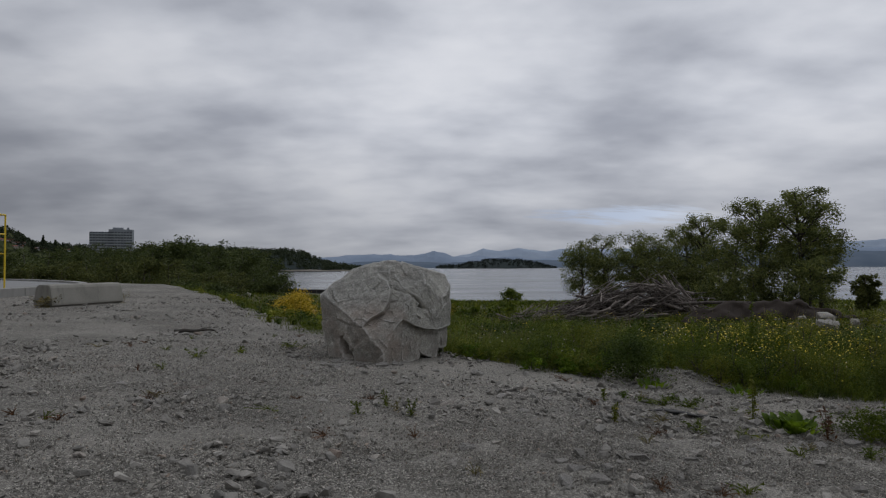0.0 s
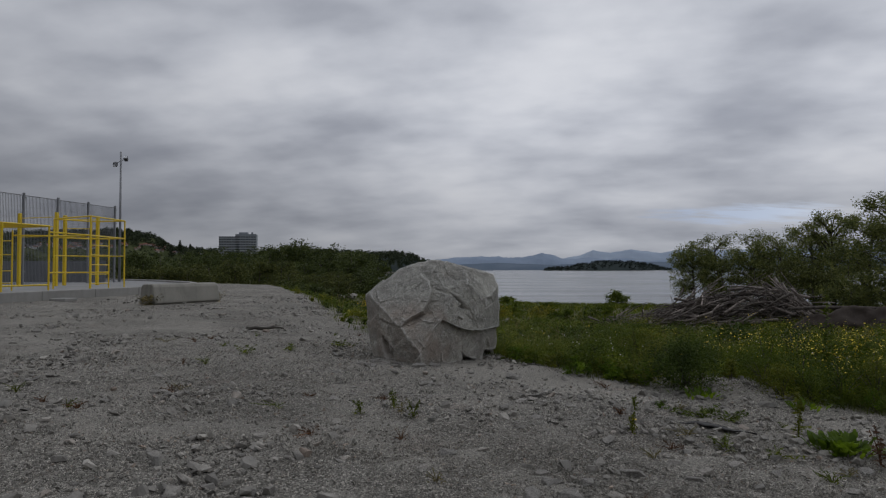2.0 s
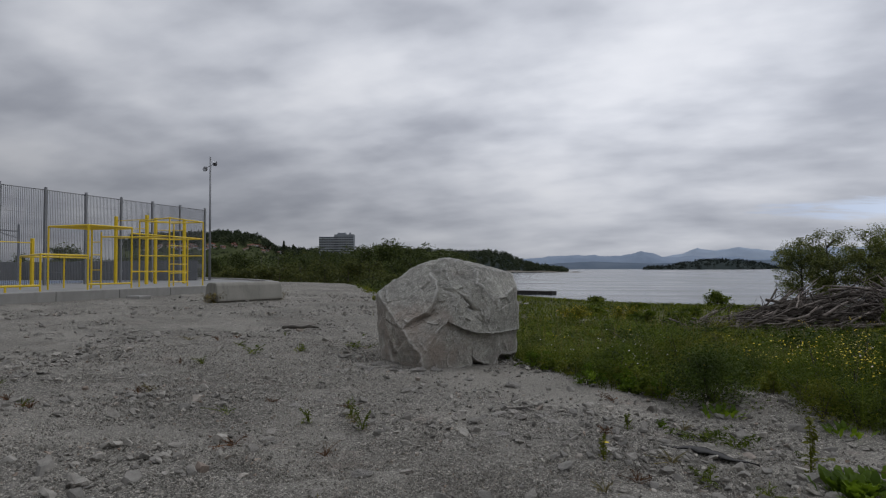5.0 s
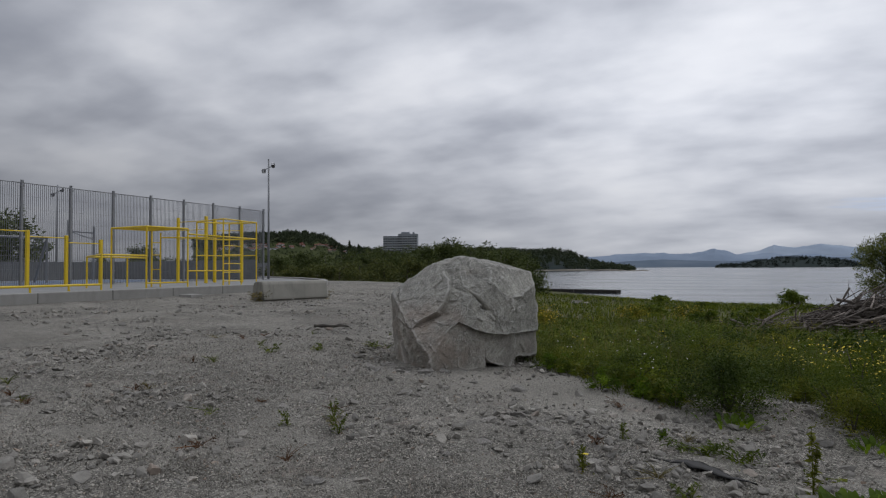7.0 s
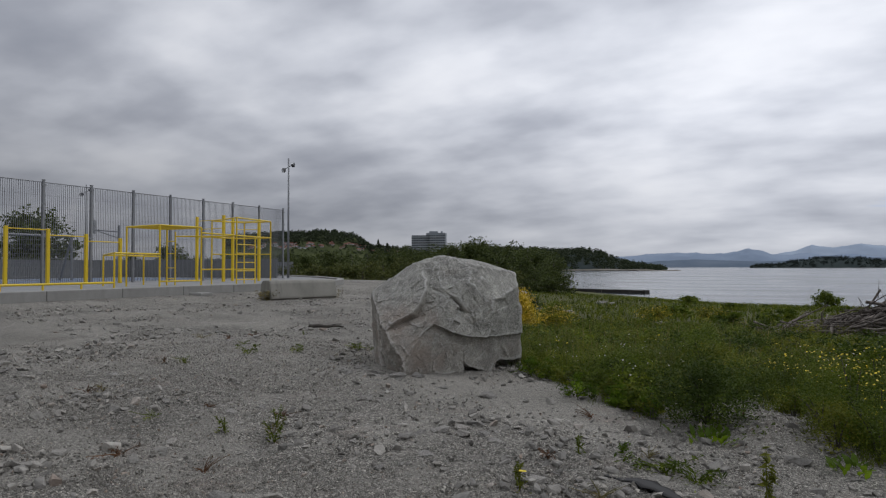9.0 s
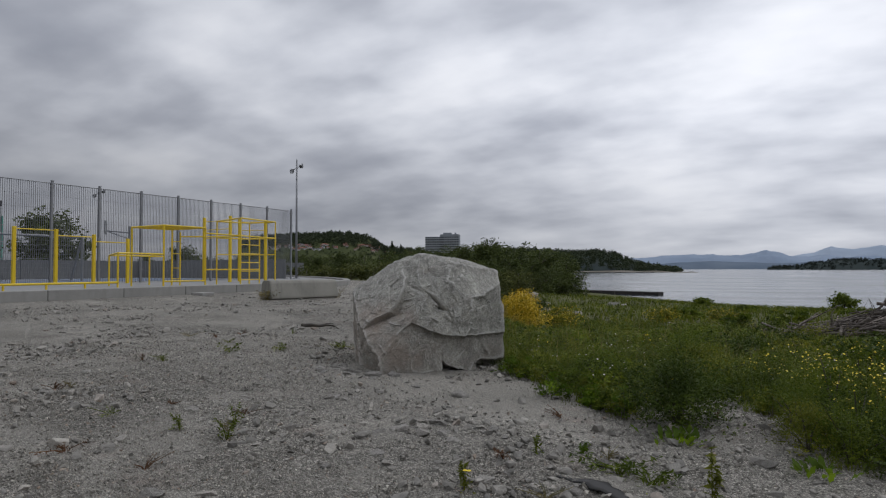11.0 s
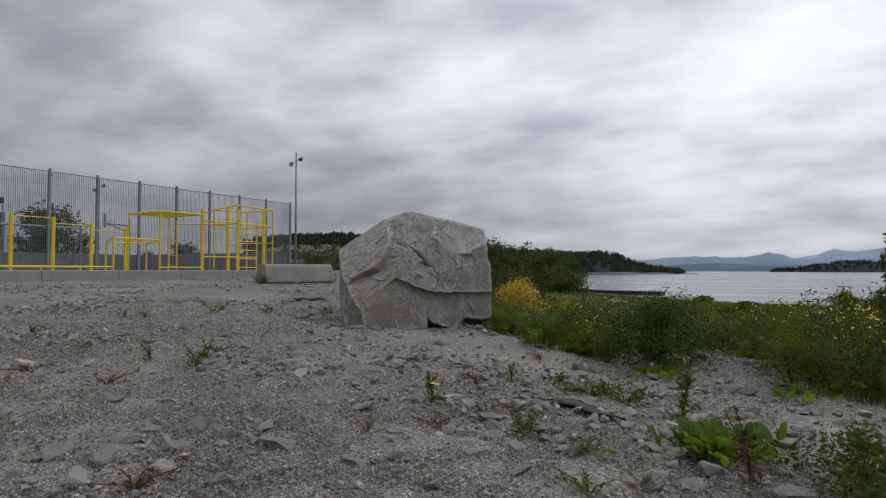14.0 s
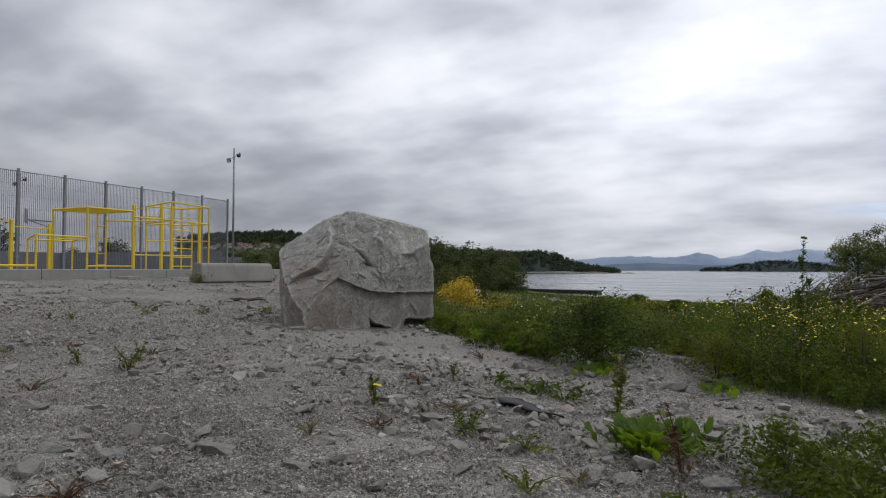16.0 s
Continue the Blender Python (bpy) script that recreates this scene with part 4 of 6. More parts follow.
def build_court():
    w = thing("court_wall", (-38, 34, PLAZA_Z), "low dark grey board wall round the court", "wall", kind="structure")
    for i in range(24):
        ob = part("board", box_bm((0.12, 1.98, 1.2), (0, 0, 0.6), 0.01, 1), M_WALL, w)
        ob.location = (0, -30 + i * 2.0, 0)
    for i in range(7):
        ob = part("board", box_bm((1.98, 0.12, 1.2), (0, 0, 0.6), 0.01, 1), M_WALL, w)
        ob.location = (1.05 + i * 2.0, -1.0, 0)
    strip = tagged(new("court_floor", np_mesh("court_floor", [(-36, 12, PLAZA_Z + 0.008), (-26, 12, PLAZA_Z + 0.008), (-26, 31, PLAZA_Z + 0.008), (-36, 31, PLAZA_Z + 0.008)], [(0, 1, 2, 3)], M_COURT)), "blue painted court floor", "floor", kind="structure")
    g = thing("football_goal", (-29.5, 21.1, PLAZA_Z), "grey steel football goal with net behind the fence", "goal")
    for a, b in (((0, -2.5, 0), (0, -2.5, 2.3)), ((0, 2.5, 0), (0, 2.5, 2.3)), ((0, -2.5, 2.3), (0, 2.5, 2.3)), ((0, -2.5, 2.3), (-1.0, -2.5, 0)), ((0, 2.5, 2.3), (-1.0, 2.5, 0)), ((-1.0, -2.5, 0), (-1.0, 2.5, 0))):
        tube("goal_bar", a, b, 0.06, M_STEEL, g, 8)
    sets = []
    for k in range(26):
        y = -2.5 + 5.0 * k / 25
        sets.append(tube_arrays([(0, y, 2.3), (-1.0, y, 0)], [0.008, 0.008], 3))
    for k in range(10):
        sets.append(tube_arrays([(-k / 10, -2.5, 2.3 - 2.3 * k / 10), (-k / 10, 2.5, 2.3 - 2.3 * k / 10)], [0.008, 0.008], 3))
    child("net", np_mesh("net", *join([(v, quads_to_tris(f)) for v, f in sets]), M_WIRE), g, "grey goal net")
    h = thing("basketball_stand", (-33, 28.8, PLAZA_Z), "grey steel basketball stand with white backboard", "basketball hoop")
    tube("post", (0, 0, 0), (0, 0, 3.3), 0.07, M_STEEL, h, 10)
    tube("arm", (0, 0, 2.9), (0, -1.3, 3.0), 0.04, M_STEEL, h, 8)
    tube("brace", (0, 0, 2.5), (0, -1.2, 2.95), 0.03, M_STEEL, h, 8)
    part("backboard", box_bm((1.2, 0.04, 0.85), (0, -1.35, 3.2), 0.01, 1), M_STEEL, h)
    h.matrix_basis = pose(-33, 28.8, PLAZA_Z, 0, 0, -40)


build_court()




# ---------------------------------------------------------------- gravel and stones
def build_gravel():
    rng = np.random.default_rng(11)
    small = [hull_template(rng, 6, (1, rng.uniform(0.75, 1.0), rng.uniform(0.6, 0.9))) for _ in range(8)]
    broken = [hull_template(rng, 15, (1, rng.uniform(0.65, 0.95), rng.uniform(0.4, 0.65))) for _ in range(14)]

    def strew(temps, n, x0, x1, y0, y1, lo, hi, clump=0.0, power=2.2, proud=0.22, tilt=0.5, dusty=0.0):
        x, y = rng.uniform(x0, x1, n), rng.uniform(y0, y1, n)
        keep = past_edge(x, y) < 0.1 + 0.6 * rng.random(n) ** 3
        keep &= ~((np.abs(x + 0.75) < 0.62) & (np.abs(y - 9.75) < 0.7))
        keep &= x > -12.8
        keep &= rng.random(n) > 0.85 * apron(x, y)
        if clump:
            keep &= fbm(x * 0.9, y * 0.9, 4, 41) + rng.normal(0, 0.16, n) > clump
        if dusty:
            keep &= fbm(x * 0.55, y * 0.8, 3, 57) + rng.normal(0, 0.22, n) > -dusty
        x, y = x[keep], y[keep]
        s = lo + (hi - lo) * rng.random(len(x)) ** power
        z = ground_z(x, y) + s * proud
        sets = []
        which = rng.integers(0, len(temps), len(x))
        for i, (tv, tf) in enumerate(temps):
            k = which == i
            if k.any():
                sc = s[k][:, None] * rng.uniform(0.7, 1.3, (k.sum(), 3))
                sets.append(spread(tv, tf, np.stack([x[k], y[k], z[k]], -1), turns(k.sum(), rng, tilt), sc))
        return join(sets)

    fields = [
        strew(small, 48000, -3.8, 4.2, 4.1, 7.2, 0.007, 0.024, 0, 2.2, 0.28, 0.9, 0.32),
        strew(small, 44000, -0.8, 4.3, 5.0, 6.7, 0.005, 0.017, 0, 1.8, 0.30, 0.9, 0.32),
        strew(small, 24000, -6, 3.0, 7.2, 11, 0.010, 0.030, 0, 2.0, 0.26, 0.9, 0.2),
        strew(small, 9000, -13, 0, 10, 24, 0.018, 0.05, 0.02, 2.2, 0.24, 0.9),
        strew(small, 13000, -5.0, 4.6, 3.9, 9.5, 0.016, 0.045, 0.02, 2.6, 0.26, 0.5),
    ]
    v, f = join(fields)
    tagged(new("gravel", np_mesh("gravel", v, f, M_STONE)), "loose angular grey gravel lying over the ground", "gravel", kind="stuff")
    v, f = join([
        strew(broken, 5000, -5.5, 4.4, 3.9, 10.5, 0.035, 0.105, 0.10, 2.6, 0.18, 0.25),
        strew(broken, 3800, -12, 1, 9, 22, 0.04, 0.12, 0.06, 2.8, 0.18, 0.25),
    ])
    tagged(new("rubble", np_mesh("rubble", v, f, M_RUBBLE)), "fist-sized broken grey stones strewn over the gravel", "stones", kind="stuff")


build_gravel()

STONE_SHAPES = []
_rng = np.random.default_rng(5)
for _ in range(10):
    _v, _f = hull_template(_rng, 15, (1, _rng.uniform(0.6, 0.9), _rng.uniform(0.45, 0.65)))
    _bm = bmesh.new()
    _q = [_bm.verts.new(p) for p in _v]
    for _t in _f:
        _bm.faces.new([_q[k] for k in _t])
    bmesh.ops.subdivide_edges(_bm, edges=_bm.edges[:], cuts=2, use_grid_fill=True)
    for _p in _bm.verts:
        _p.co += _p.co.normalized() * 0.055 * noise.fractal(_p.co * 5.0 + Vector((3.1 * _, 0, 0)), 0.8, 2.1, 5)
    bmesh.ops.triangulate(_bm, faces=_bm.faces)
    _me = bpy.data.meshes.new("stone")
    _bm.to_mesh(_me)
    _bm.free()
    _me.materials.append(M_ROCK)
    STONE_SHAPES.append(_me)


def stone(x, y, size, turn, shape, lean=0.0, high=0.0):
    ob = new("stone", STONE_SHAPES[shape % len(STONE_SHAPES)])
    z = float(ground_z(x, y))
    ob.matrix_basis = pose(x, y, z + size * 0.05, lean, lean * 0.5, turn) @ Matrix.Diagonal((size * 0.85, size * 0.8, size * (0.34 + 0.05 * (shape % 5) + high), 1))
    return tagged(ob, "angular grey broken stone on gravel", "stone", "broken stones")


for x, y, s, turn, k in ((1.25, 5.53, 0.19, 20, 0), (0.50, 7.32, 0.19, 60, 1), (0.68, 7.33, 0.20, 10, 2), (0.82, 7.42, 0.16, 80, 3), (-0.47, 7.80, 0.17, 30, 4), (1.18, 7.83, 0.16, 15, 5), (-0.61, 8.98, 0.19, 0, 6), (-0.80, 8.86, 0.22, 40, 7), (-1.0, 8.72, 0.18, 15, 0), (-0.9, 8.62, 0.14, 70, 9), (-1.47, 8.85, 0.16, 33, 8), (-1.3, 8.70, 0.15, 5, 4), (-0.7, 8.72, 0.14, 90, 2), (0.60, 7.48, 0.15, 40, 6), (0.95, 7.30, 0.13, 25, 8),
                         (-2.60, 6.62, 0.13, 10, 8), (-5.0, 8.54, 0.20, 75, 9), (0.64, 7.63, 0.15, 33, 0), (-0.36, 7.82, 0.13, 110, 3), (-1.35, 9.02, 0.22, 60, 1), (-1.2, 8.9, 0.18, 20, 2), (-1.05, 8.85, 0.19, 0, 5), (3.05, 6.12, 0.17, 35, 7),
                         (2.62, 5.9, 0.13, 0, 3), (2.75, 6.0, 0.12, 50, 4), (3.4, 7.5, 0.15, 20, 6), (3.7, 7.35, 0.16, 70, 2), (1.95, 5.95, 0.14, 45, 1), (1.9, 6.9, 0.12, 5, 8), (0.1, 5.6, 0.16, 15, 9), (0.32, 5.75, 0.12, 65, 0), (0.0, 5.25, 0.14, 100, 2), (3.08, 5.62, 0.24, 30, 5), (2.62, 6.02, 0.15, 70, 9), (0.78, 5.22, 0.17, 20, 3), (0.98, 5.30, 0.15, 75, 6), (0.88, 5.05, 0.16, 140, 1), (1.12, 5.12, 0.12, 10, 8), (0.66, 5.02, 0.15, 95, 4), (0.70, 5.38, 0.11, 50, 7), (1.55, 5.86, 0.15, 30, 2), (1.72, 5.72, 0.17, 85, 5), (1.62, 5.55, 0.13, 10, 0),
                         (2.38, 9.05, 0.2, 10, 4), (2.2, 8.85, 0.16, 80, 6), (-0.15, 8.65, 0.13, 12, 7), (-0.02, 9.55, 0.12, 66, 3), (0.35, 8.6, 0.2, 4, 8)):
    stone(x, y, s, turn, k, 0, 0.16)
for x, y, s, tall_, turn, k in ((-26.6, 77.9, 3.2, 1.9, 20, 0), (-24.2, 78.6, 1.9, 1.6, 70, 3), (-19.2, 68.1, 1.5, 0.7, 10, 5), (-12.4, 70.2, 1.5, 0.9, 40, 2), (-11.4, 70.6, 0.9, 0.6, 90, 7)):
    ob = new("meadow_rock", STONE_SHAPES[k])
    ob.matrix_basis = pose(x, y, float(ground_z(x, y)) + 0.2 * tall_, 0, 0, turn) @ Matrix.Diagonal((s, s * 0.8, tall_, 1))
    tagged(ob, "pale grey rock outcrop in the far meadow", "rock", "far meadow rocks")
_rng = np.random.default_rng(8)
_n = 0
while _n < 250:
    _x, _y = _rng.uniform(-6.5, 4.2), _rng.uniform(4.2, 12.5)
    if past_edge(_x, _y) > 0.0 or (abs(_x + 0.75) < 0.8 and abs(_y - 9.75) < 0.9) or _rng.random() < apron(_x, _y) or fbm(_x * 0.7, _y * 0.7, 2, 51) + _rng.normal(0, 0.3) < 0:
        continue
    stone(_x, _y, 0.05 + 0.10 * _rng.random() ** 2.5, _rng.uniform(0, 360), int(_rng.integers(0, 10)), _rng.normal(0, 8))
    _n += 1


# ---------------------------------------------------------------- meadow
def meadow_points(rng, n, x0, x1, y0, y1, least=0.05, soft=0.6):
    x, y = rng.uniform(x0, x1, n), rng.uniform(y0, y1, n)
    k = past_edge(x, y) > least + soft * rng.random(n) ** 2
    return x[k], y[k]


def tall(x, y):
    """How much taller the growth is away from the gravel."""
    low = 1 - 0.6 * sstep(7.5, 9, x) * sstep(17, 14.8, x) * sstep(16, 18.5, y) * sstep(25.5, 24.8, y)
    return low + 0.25 * sstep(2.9, 4.0, x) * sstep(7.8, 8.8, y) * sstep(20, 13, y)


def build_meadow():
    rng = np.random.default_rng(21)
    sets, leaf = [], ([], [], [])
    for n, box, h0, h1, w in ((24000, (2.0, 6.4, 7.4, 10.8), 0.10, 0.34, 0.0042), (52000, (-3, 3.4, 7.6, 14), 0.08, 0.30, 0.0055), (38000, (-3, 7, 5.2, 14), 0.08, 0.36, 0.006), (62000, (-14, 24, 13, 34), 0.14, 0.46, 0.017), (34000, (-45, 60, 32, 104), 0.2, 0.55, 0.07)):
        x, y = meadow_points(rng, n, *box, 0.05, 1.3)
        rich = 0.55 + 0.6 * np.clip(fbm(x * 0.5, y * 0.5, 3, 61) + 0.4, 0, 1)
        low = 0.3 + 0.7 * sstep(0.0, 1.3, past_edge(x, y))
        h = rng.uniform(h0, h1, len(x)) * rich * low * tall(x, y)
        sets.append(blades(x, y, h, np.full(len(x), w) * rng.uniform(0.7, 1.4, len(x)), rng, 0.7))
    v, f = join(sets)
    tagged(new("grass", np_mesh("grass", v, f, M_GRASS)), "tall rough green grass on the meadow", "grass", kind="stuff")
    for n, per, box, h0, h1, s in ((2300, 78, (2.0, 6.2, 7.4, 10.6), 0.08, 0.40, 0.0155), (3100, 44, (-2.5, 7, 8.0, 14), 0.10, 0.38, 0.026), (2400, 34, (-12, 22, 13, 34), 0.15, 0.45, 0.085), (1300, 34, (-45, 60, 32, 100), 0.2, 0.6, 0.15)):
        x, y = meadow_points(rng, n, *box)
        h = rng.uniform(h0, h1, len(x)) * (0.6 + 0.6 * np.clip(fbm(x * 0.6, y * 0.6, 3, 71) + 0.35, 0, 1)) * (0.6 + 0.4 * sstep(0, 1, past_edge(x, y))) * tall(x, y)
        keep = (x > 2.4) | (y > 14) | (rng.random(len(x)) < 0.5)
        x, y, h = x[keep], y[keep], h[keep]
        m = len(x)
        t = rng.random((m, per))
        r = rng.random((m, per)) ** 0.5 * (h[:, None] * 0.45)
        a = rng.uniform(0, 2 * np.pi, (m, per))
        p = np.stack([x[:, None] + r * np.cos(a), y[:, None] + r * np.sin(a), ground_z(x, y)[:, None] + h[:, None] * t], -1).reshape(-1, 3)
        kind_ = np.repeat(np.digitize(fbm(x * 1.1, y * 1.1, 3, 83) + rng.normal(0, 0.22, m), (-0.12, 0.2)), per)
        for i in range(3):
            q = p[kind_ == i]
            if i == 2:
                q = q[: int(len(q) * 0.8)]
            leaf[i].append(leaf_cloud(q, (0.85, 1.0, 0.8)[i] * s * rng.uniform(0.5, 1.3, len(q)), rng, 0.6, (1.5, 1.3, 2.4)[i]))
    for sort, mat, lab in zip(leaf, (M_HERB, M_HERB_DARK, M_HERB_PALE), ("dense leafy green herbs among the grass", "dark green broad herbs in the meadow", "pale yellow-green narrow-leaved herbs in the meadow")):
        v, f = join(sort)
        tagged(new("meadow_herbs", np_mesh("meadow_herbs", v, f, mat)), lab, "herbs", kind="stuff")
    # dry stems and seed heads
    x, y = meadow_points(rng, 2000, -2, 8, 7, 16, 0.3)
    x2, y2 = meadow_points(rng, 1500, -10, 24, 14, 34, 0.3)
    a = blades(x, y, rng.uniform(0.25, 0.62, len(x)), np.full(len(x), 0.003), rng, 0.25)
    b = blades(x2, y2, rng.uniform(0.35, 0.75, len(x2)), np.full(len(x2), 0.012), rng, 0.25)
    v, f = join([a, b])
    tagged(new("dry_stems", np_mesh("dry_stems", v, f, M_DRY)), "thin dry straw-coloured stems in the meadow", "grass", kind="stuff")


def flower_heads(rng, x, y, h, size):
    k = 7
    t = np.arange(k) * 2 * np.pi / k
    tv = np.concatenate([[(0, 0, 0.12)], np.stack([0.5 * np.cos(t), 0.5 * np.sin(t), np.zeros(k)], -1)])
    tf = np.array([(0, 1 + i, 1 + (i + 1) % k) for i in range(k)])
    p = np.stack([x, y, ground_z(x, y) + h], -1)
    return spread(tv, tf, p, turns(len(x), rng, 0.45), size[:, None] * np.ones((1, 3)))


def build_flowers():
    rng = np.random.default_rng(33)
    xs, ys, hs, ss = [], [], [], []
    for n, per, box, least, s, h0, h1 in ((330, 7, (2.7, 5.4, 8.3, 11.5), 0.2, 0.016, 0.26, 0.54), (90, 11, (5, 13, 11, 18), 0.5, 0.024, 0.40, 0.75), (30, 6, (6, 22, 19, 27), 0.5, 0.035, 0.3, 0.6), (14, 5, (0.5, 3.0, 8.8, 13), 0.5, 0.016, 0.3, 0.45), (75, 6, (2.9, 4.5, 7.9, 9.3), 0.1, 0.013, 0.22, 0.52)):
        x, y = meadow_points(rng, n, *box, least)
        patch = fbm(x * 0.45, y * 0.45, 2, 93) > (-0.05 if s > 0.02 else -0.35)
        x, y = x[patch], y[patch]
        h = rng.uniform(h0, h1, len(x))
        for i in range(per):
            keep = rng.random(len(x)) < 0.75
            xs.append((x + rng.normal(0, 0.06 + s, len(x)))[keep])
            ys.append((y + rng.normal(0, 0.06 + s, len(x)))[keep])
            hs.append((h + rng.normal(0, 0.05, len(x)))[keep])
            ss.append((s * rng.uniform(0.7, 1.4, len(x)))[keep])
    x, y, h, s = (np.concatenate(q) for q in (xs, ys, hs, ss))
    v, f = flower_heads(rng, x, y, h, s)
    st = blades(x, y, h - 0.005, np.full(len(x), 0.004), rng, 0.02)
    tagged(new("yellow_flowers", np_mesh("yellow_flowers", v, f, M_PETAL)), "small yellow meadow flowers in loose clusters", "flowers", kind="stuff")
    tagged(new("flower_stems", np_mesh("flower_stems", *st, M_HERB)), "thin green flower stems", "stems", kind="stuff")
    x, y = meadow_points(rng, 520, 0.2, 4.5, 7.6, 12, 0.1)
    keep = fbm(x * 1.3, y * 1.3, 2, 90) > 0.1
    x, y = x[keep], y[keep]
    v, f = flower_heads(rng, x, y, rng.uniform(0.24, 0.46, len(x)), rng.uniform(0.011, 0.019, len(x)))
    tagged(new("white_flowers", np_mesh("white_flowers", v, f, M_PALE)), "tiny white clover-like flowers in the meadow", "flowers", kind="stuff")


build_meadow()
build_flowers()


def shrub(name, at, radius, height, n, size, mat, label, category, rng, tilt=0.8, low=0.0):
    x, y = at
    z = float(ground_z(x, y))
    t = thing(name, (x, y, z), label, category)
    c = rng.normal(0, 0.45, (max(10, n // 40), 3)) * (radius, radius, 0)
    c[:, 2] = low + (height - low) * rng.random(len(c)) ** 0.8 * (1 - 0.35 * np.clip(np.hypot(c[:, 0], c[:, 1]) / radius, 0, 1))
    p = c[rng.integers(0, len(c), n)] + rng.normal(0, 1, (n, 3)) * (radius * 0.16, radius * 0.16, height * 0.09)
    p[:, 2] = np.clip(p[:, 2], 0.02, None)
    v, f = leaf_cloud(p, size * rng.uniform(0.6, 1.4, n), rng, tilt, 1.4)
    child("foliage", np_mesh("foliage", v, f, mat), t)
    sets = []
    for i in range(7):
        e = c[i % len(c)]
        v, f = tube_arrays([(0, 0, -0.03), e * (0.4, 0.4, 0.55), e], [0.02 * height, 0.013 * height, 0.004 * height], 5)
        sets.append((v, quads_to_tris(f)))
    tagged(child("stem", np_mesh("stem", *join(sets), M_BARK), t), kind="stuff")
    return t, c


R = np.random.default_rng(77)
shrub("leafy_herb_clump", (2.22, 8.75), 0.38, 0.56, 8500, 0.020, M_HERB_DARK, "dense dark green herb clump at the gravel edge", "plant", R)
shrub("leafy_herb_clump", (1.35, 9.6), 0.5, 0.40, 3600, 0.025, M_HERB, "dense green herb clump at the gravel edge", "plant", R)
for _i, (_x, _y, _r, _h) in enumerate(((3.08, 8.45, 0.20, 0.34), (3.32, 8.36, 0.24, 0.42), (3.62, 8.42, 0.26, 0.46), (3.95, 8.45, 0.28, 0.5), (3.02, 8.85, 0.24, 0.44), (3.4, 8.8, 0.3, 0.55), (4.3, 8.3, 0.28, 0.45))):
    shrub("edge_herb_clump", (_x, _y), _r, _h, 2400, 0.015, (M_HERB_PALE, M_HERB, M_HERB_DARK)[_i % 3], ("yellow-green feathery herb at the gravel edge", "green leafy herb at the gravel edge", "dark green bushy herb at the gravel edge")[_i % 3], "plant", R)
_n = 0
while _n < 34:
    _x, _y = R.uniform(0.0, 4.6), R.uniform(7.4, 11.5)
    if not 0.05 < past_edge(_x, _y) < 0.45:
        continue
    shrub("edge_herb", (_x, _y), R.uniform(0.10, 0.20), R.uniform(0.12, 0.26), 420, R.uniform(0.016, 0.030), (M_HERB_PALE, M_HERB, M_BROAD)[_n % 3], ("low yellow-green herb at the gravel edge", "low green leafy herb at the gravel edge", "low bright green broad-leaved herb at the gravel edge")[_n % 3], "plant", R)
    _n += 1
_n = 0
while _n < 18:
    _x, _y = R.uniform(0.2, 6.2), R.uniform(8.4, 13.0)
    if past_edge(_x, _y) < 0.55:
        continue
    _h = R.uniform(0.3, 0.52) * (1.25 if _x > 3.2 else 1.0)
    _m, _lab = ((M_HERB_DARK, "dark green bushy herb in the meadow"), (M_HERB, "green leafy herb in the meadow"), (M_HERB_PALE, "yellow-green feathery herb in the meadow"))[_n % 3]
    shrub("meadow_herb_clump", (_x, _y), R.uniform(0.24, 0.46), _h * 1.15, 1900, 0.021, _m, _lab, "plant", R)
    _n += 1
_n = 0
while _n < 18:
    _x, _y = R.uniform(0.5, 15), R.uniform(13.0, 24.0)
    if past_edge(_x, _y) < 1.0:
        continue
    _m, _lab = ((M_HERB_DARK, "dark green bushy herb in the meadow"), (M_HERB, "green leafy herb in the meadow"), (M_HERB_PALE, "yellow-green feathery herb in the meadow"))[_n % 3]
    shrub("meadow_herb_clump", (_x, _y), R.uniform(0.5, 1.0), R.uniform(0.45, 0.75), 800, 0.055, _m, _lab, "plant", R)
    _n += 1
for _x, _y, _h in ((3.3, 9.6, 0.62), (3.6, 10.4, 0.66), (3.9, 9.7, 0.62), (4.15, 9.1, 0.56)):
    shrub("tall_herb", (_x, _y), 0.17, _h, 750, 0.024, M_HERB, "tall leggy green herb standing above the meadow", "plant", R, 0.8, 0.1)
t, c = shrub("broom_bush", (-5.85, 26.3), 0.80, 1.25, 1700, 0.065, M_HERB, "broom bush covered in bright yellow blossom", "bush", R)
p = c[R.integers(0, len(c), 9500)] + np.clip(R.normal(0, 1, (9500, 3)), -1.9, 1.9) * (0.19, 0.19, 0.15)
p[:, 2] = np.clip(p[:, 2] + 0.12, 0.15, None)
child("blossom", np_mesh("blossom", *leaf_cloud(p, R.uniform(0.045, 0.09, 9500), R, 0.9), M_BROOM), t, "bright yellow blossom")
t, c = shrub("broom_bush", (-4.7, 27.6), 0.75, 0.85, 2200, 0.07, M_HERB_PALE, "broom bush with sparse dull yellow blossom", "bush", R)
p = c[R.integers(0, len(c), 1300)] + R.normal(0, 1, (1300, 3)) * (0.24, 0.24, 0.13)
child("blossom", np_mesh("blossom", *leaf_cloud(p, R.uniform(0.04, 0.075, 1300), R, 0.9), M_BROOM), t, "dull yellow blossom")
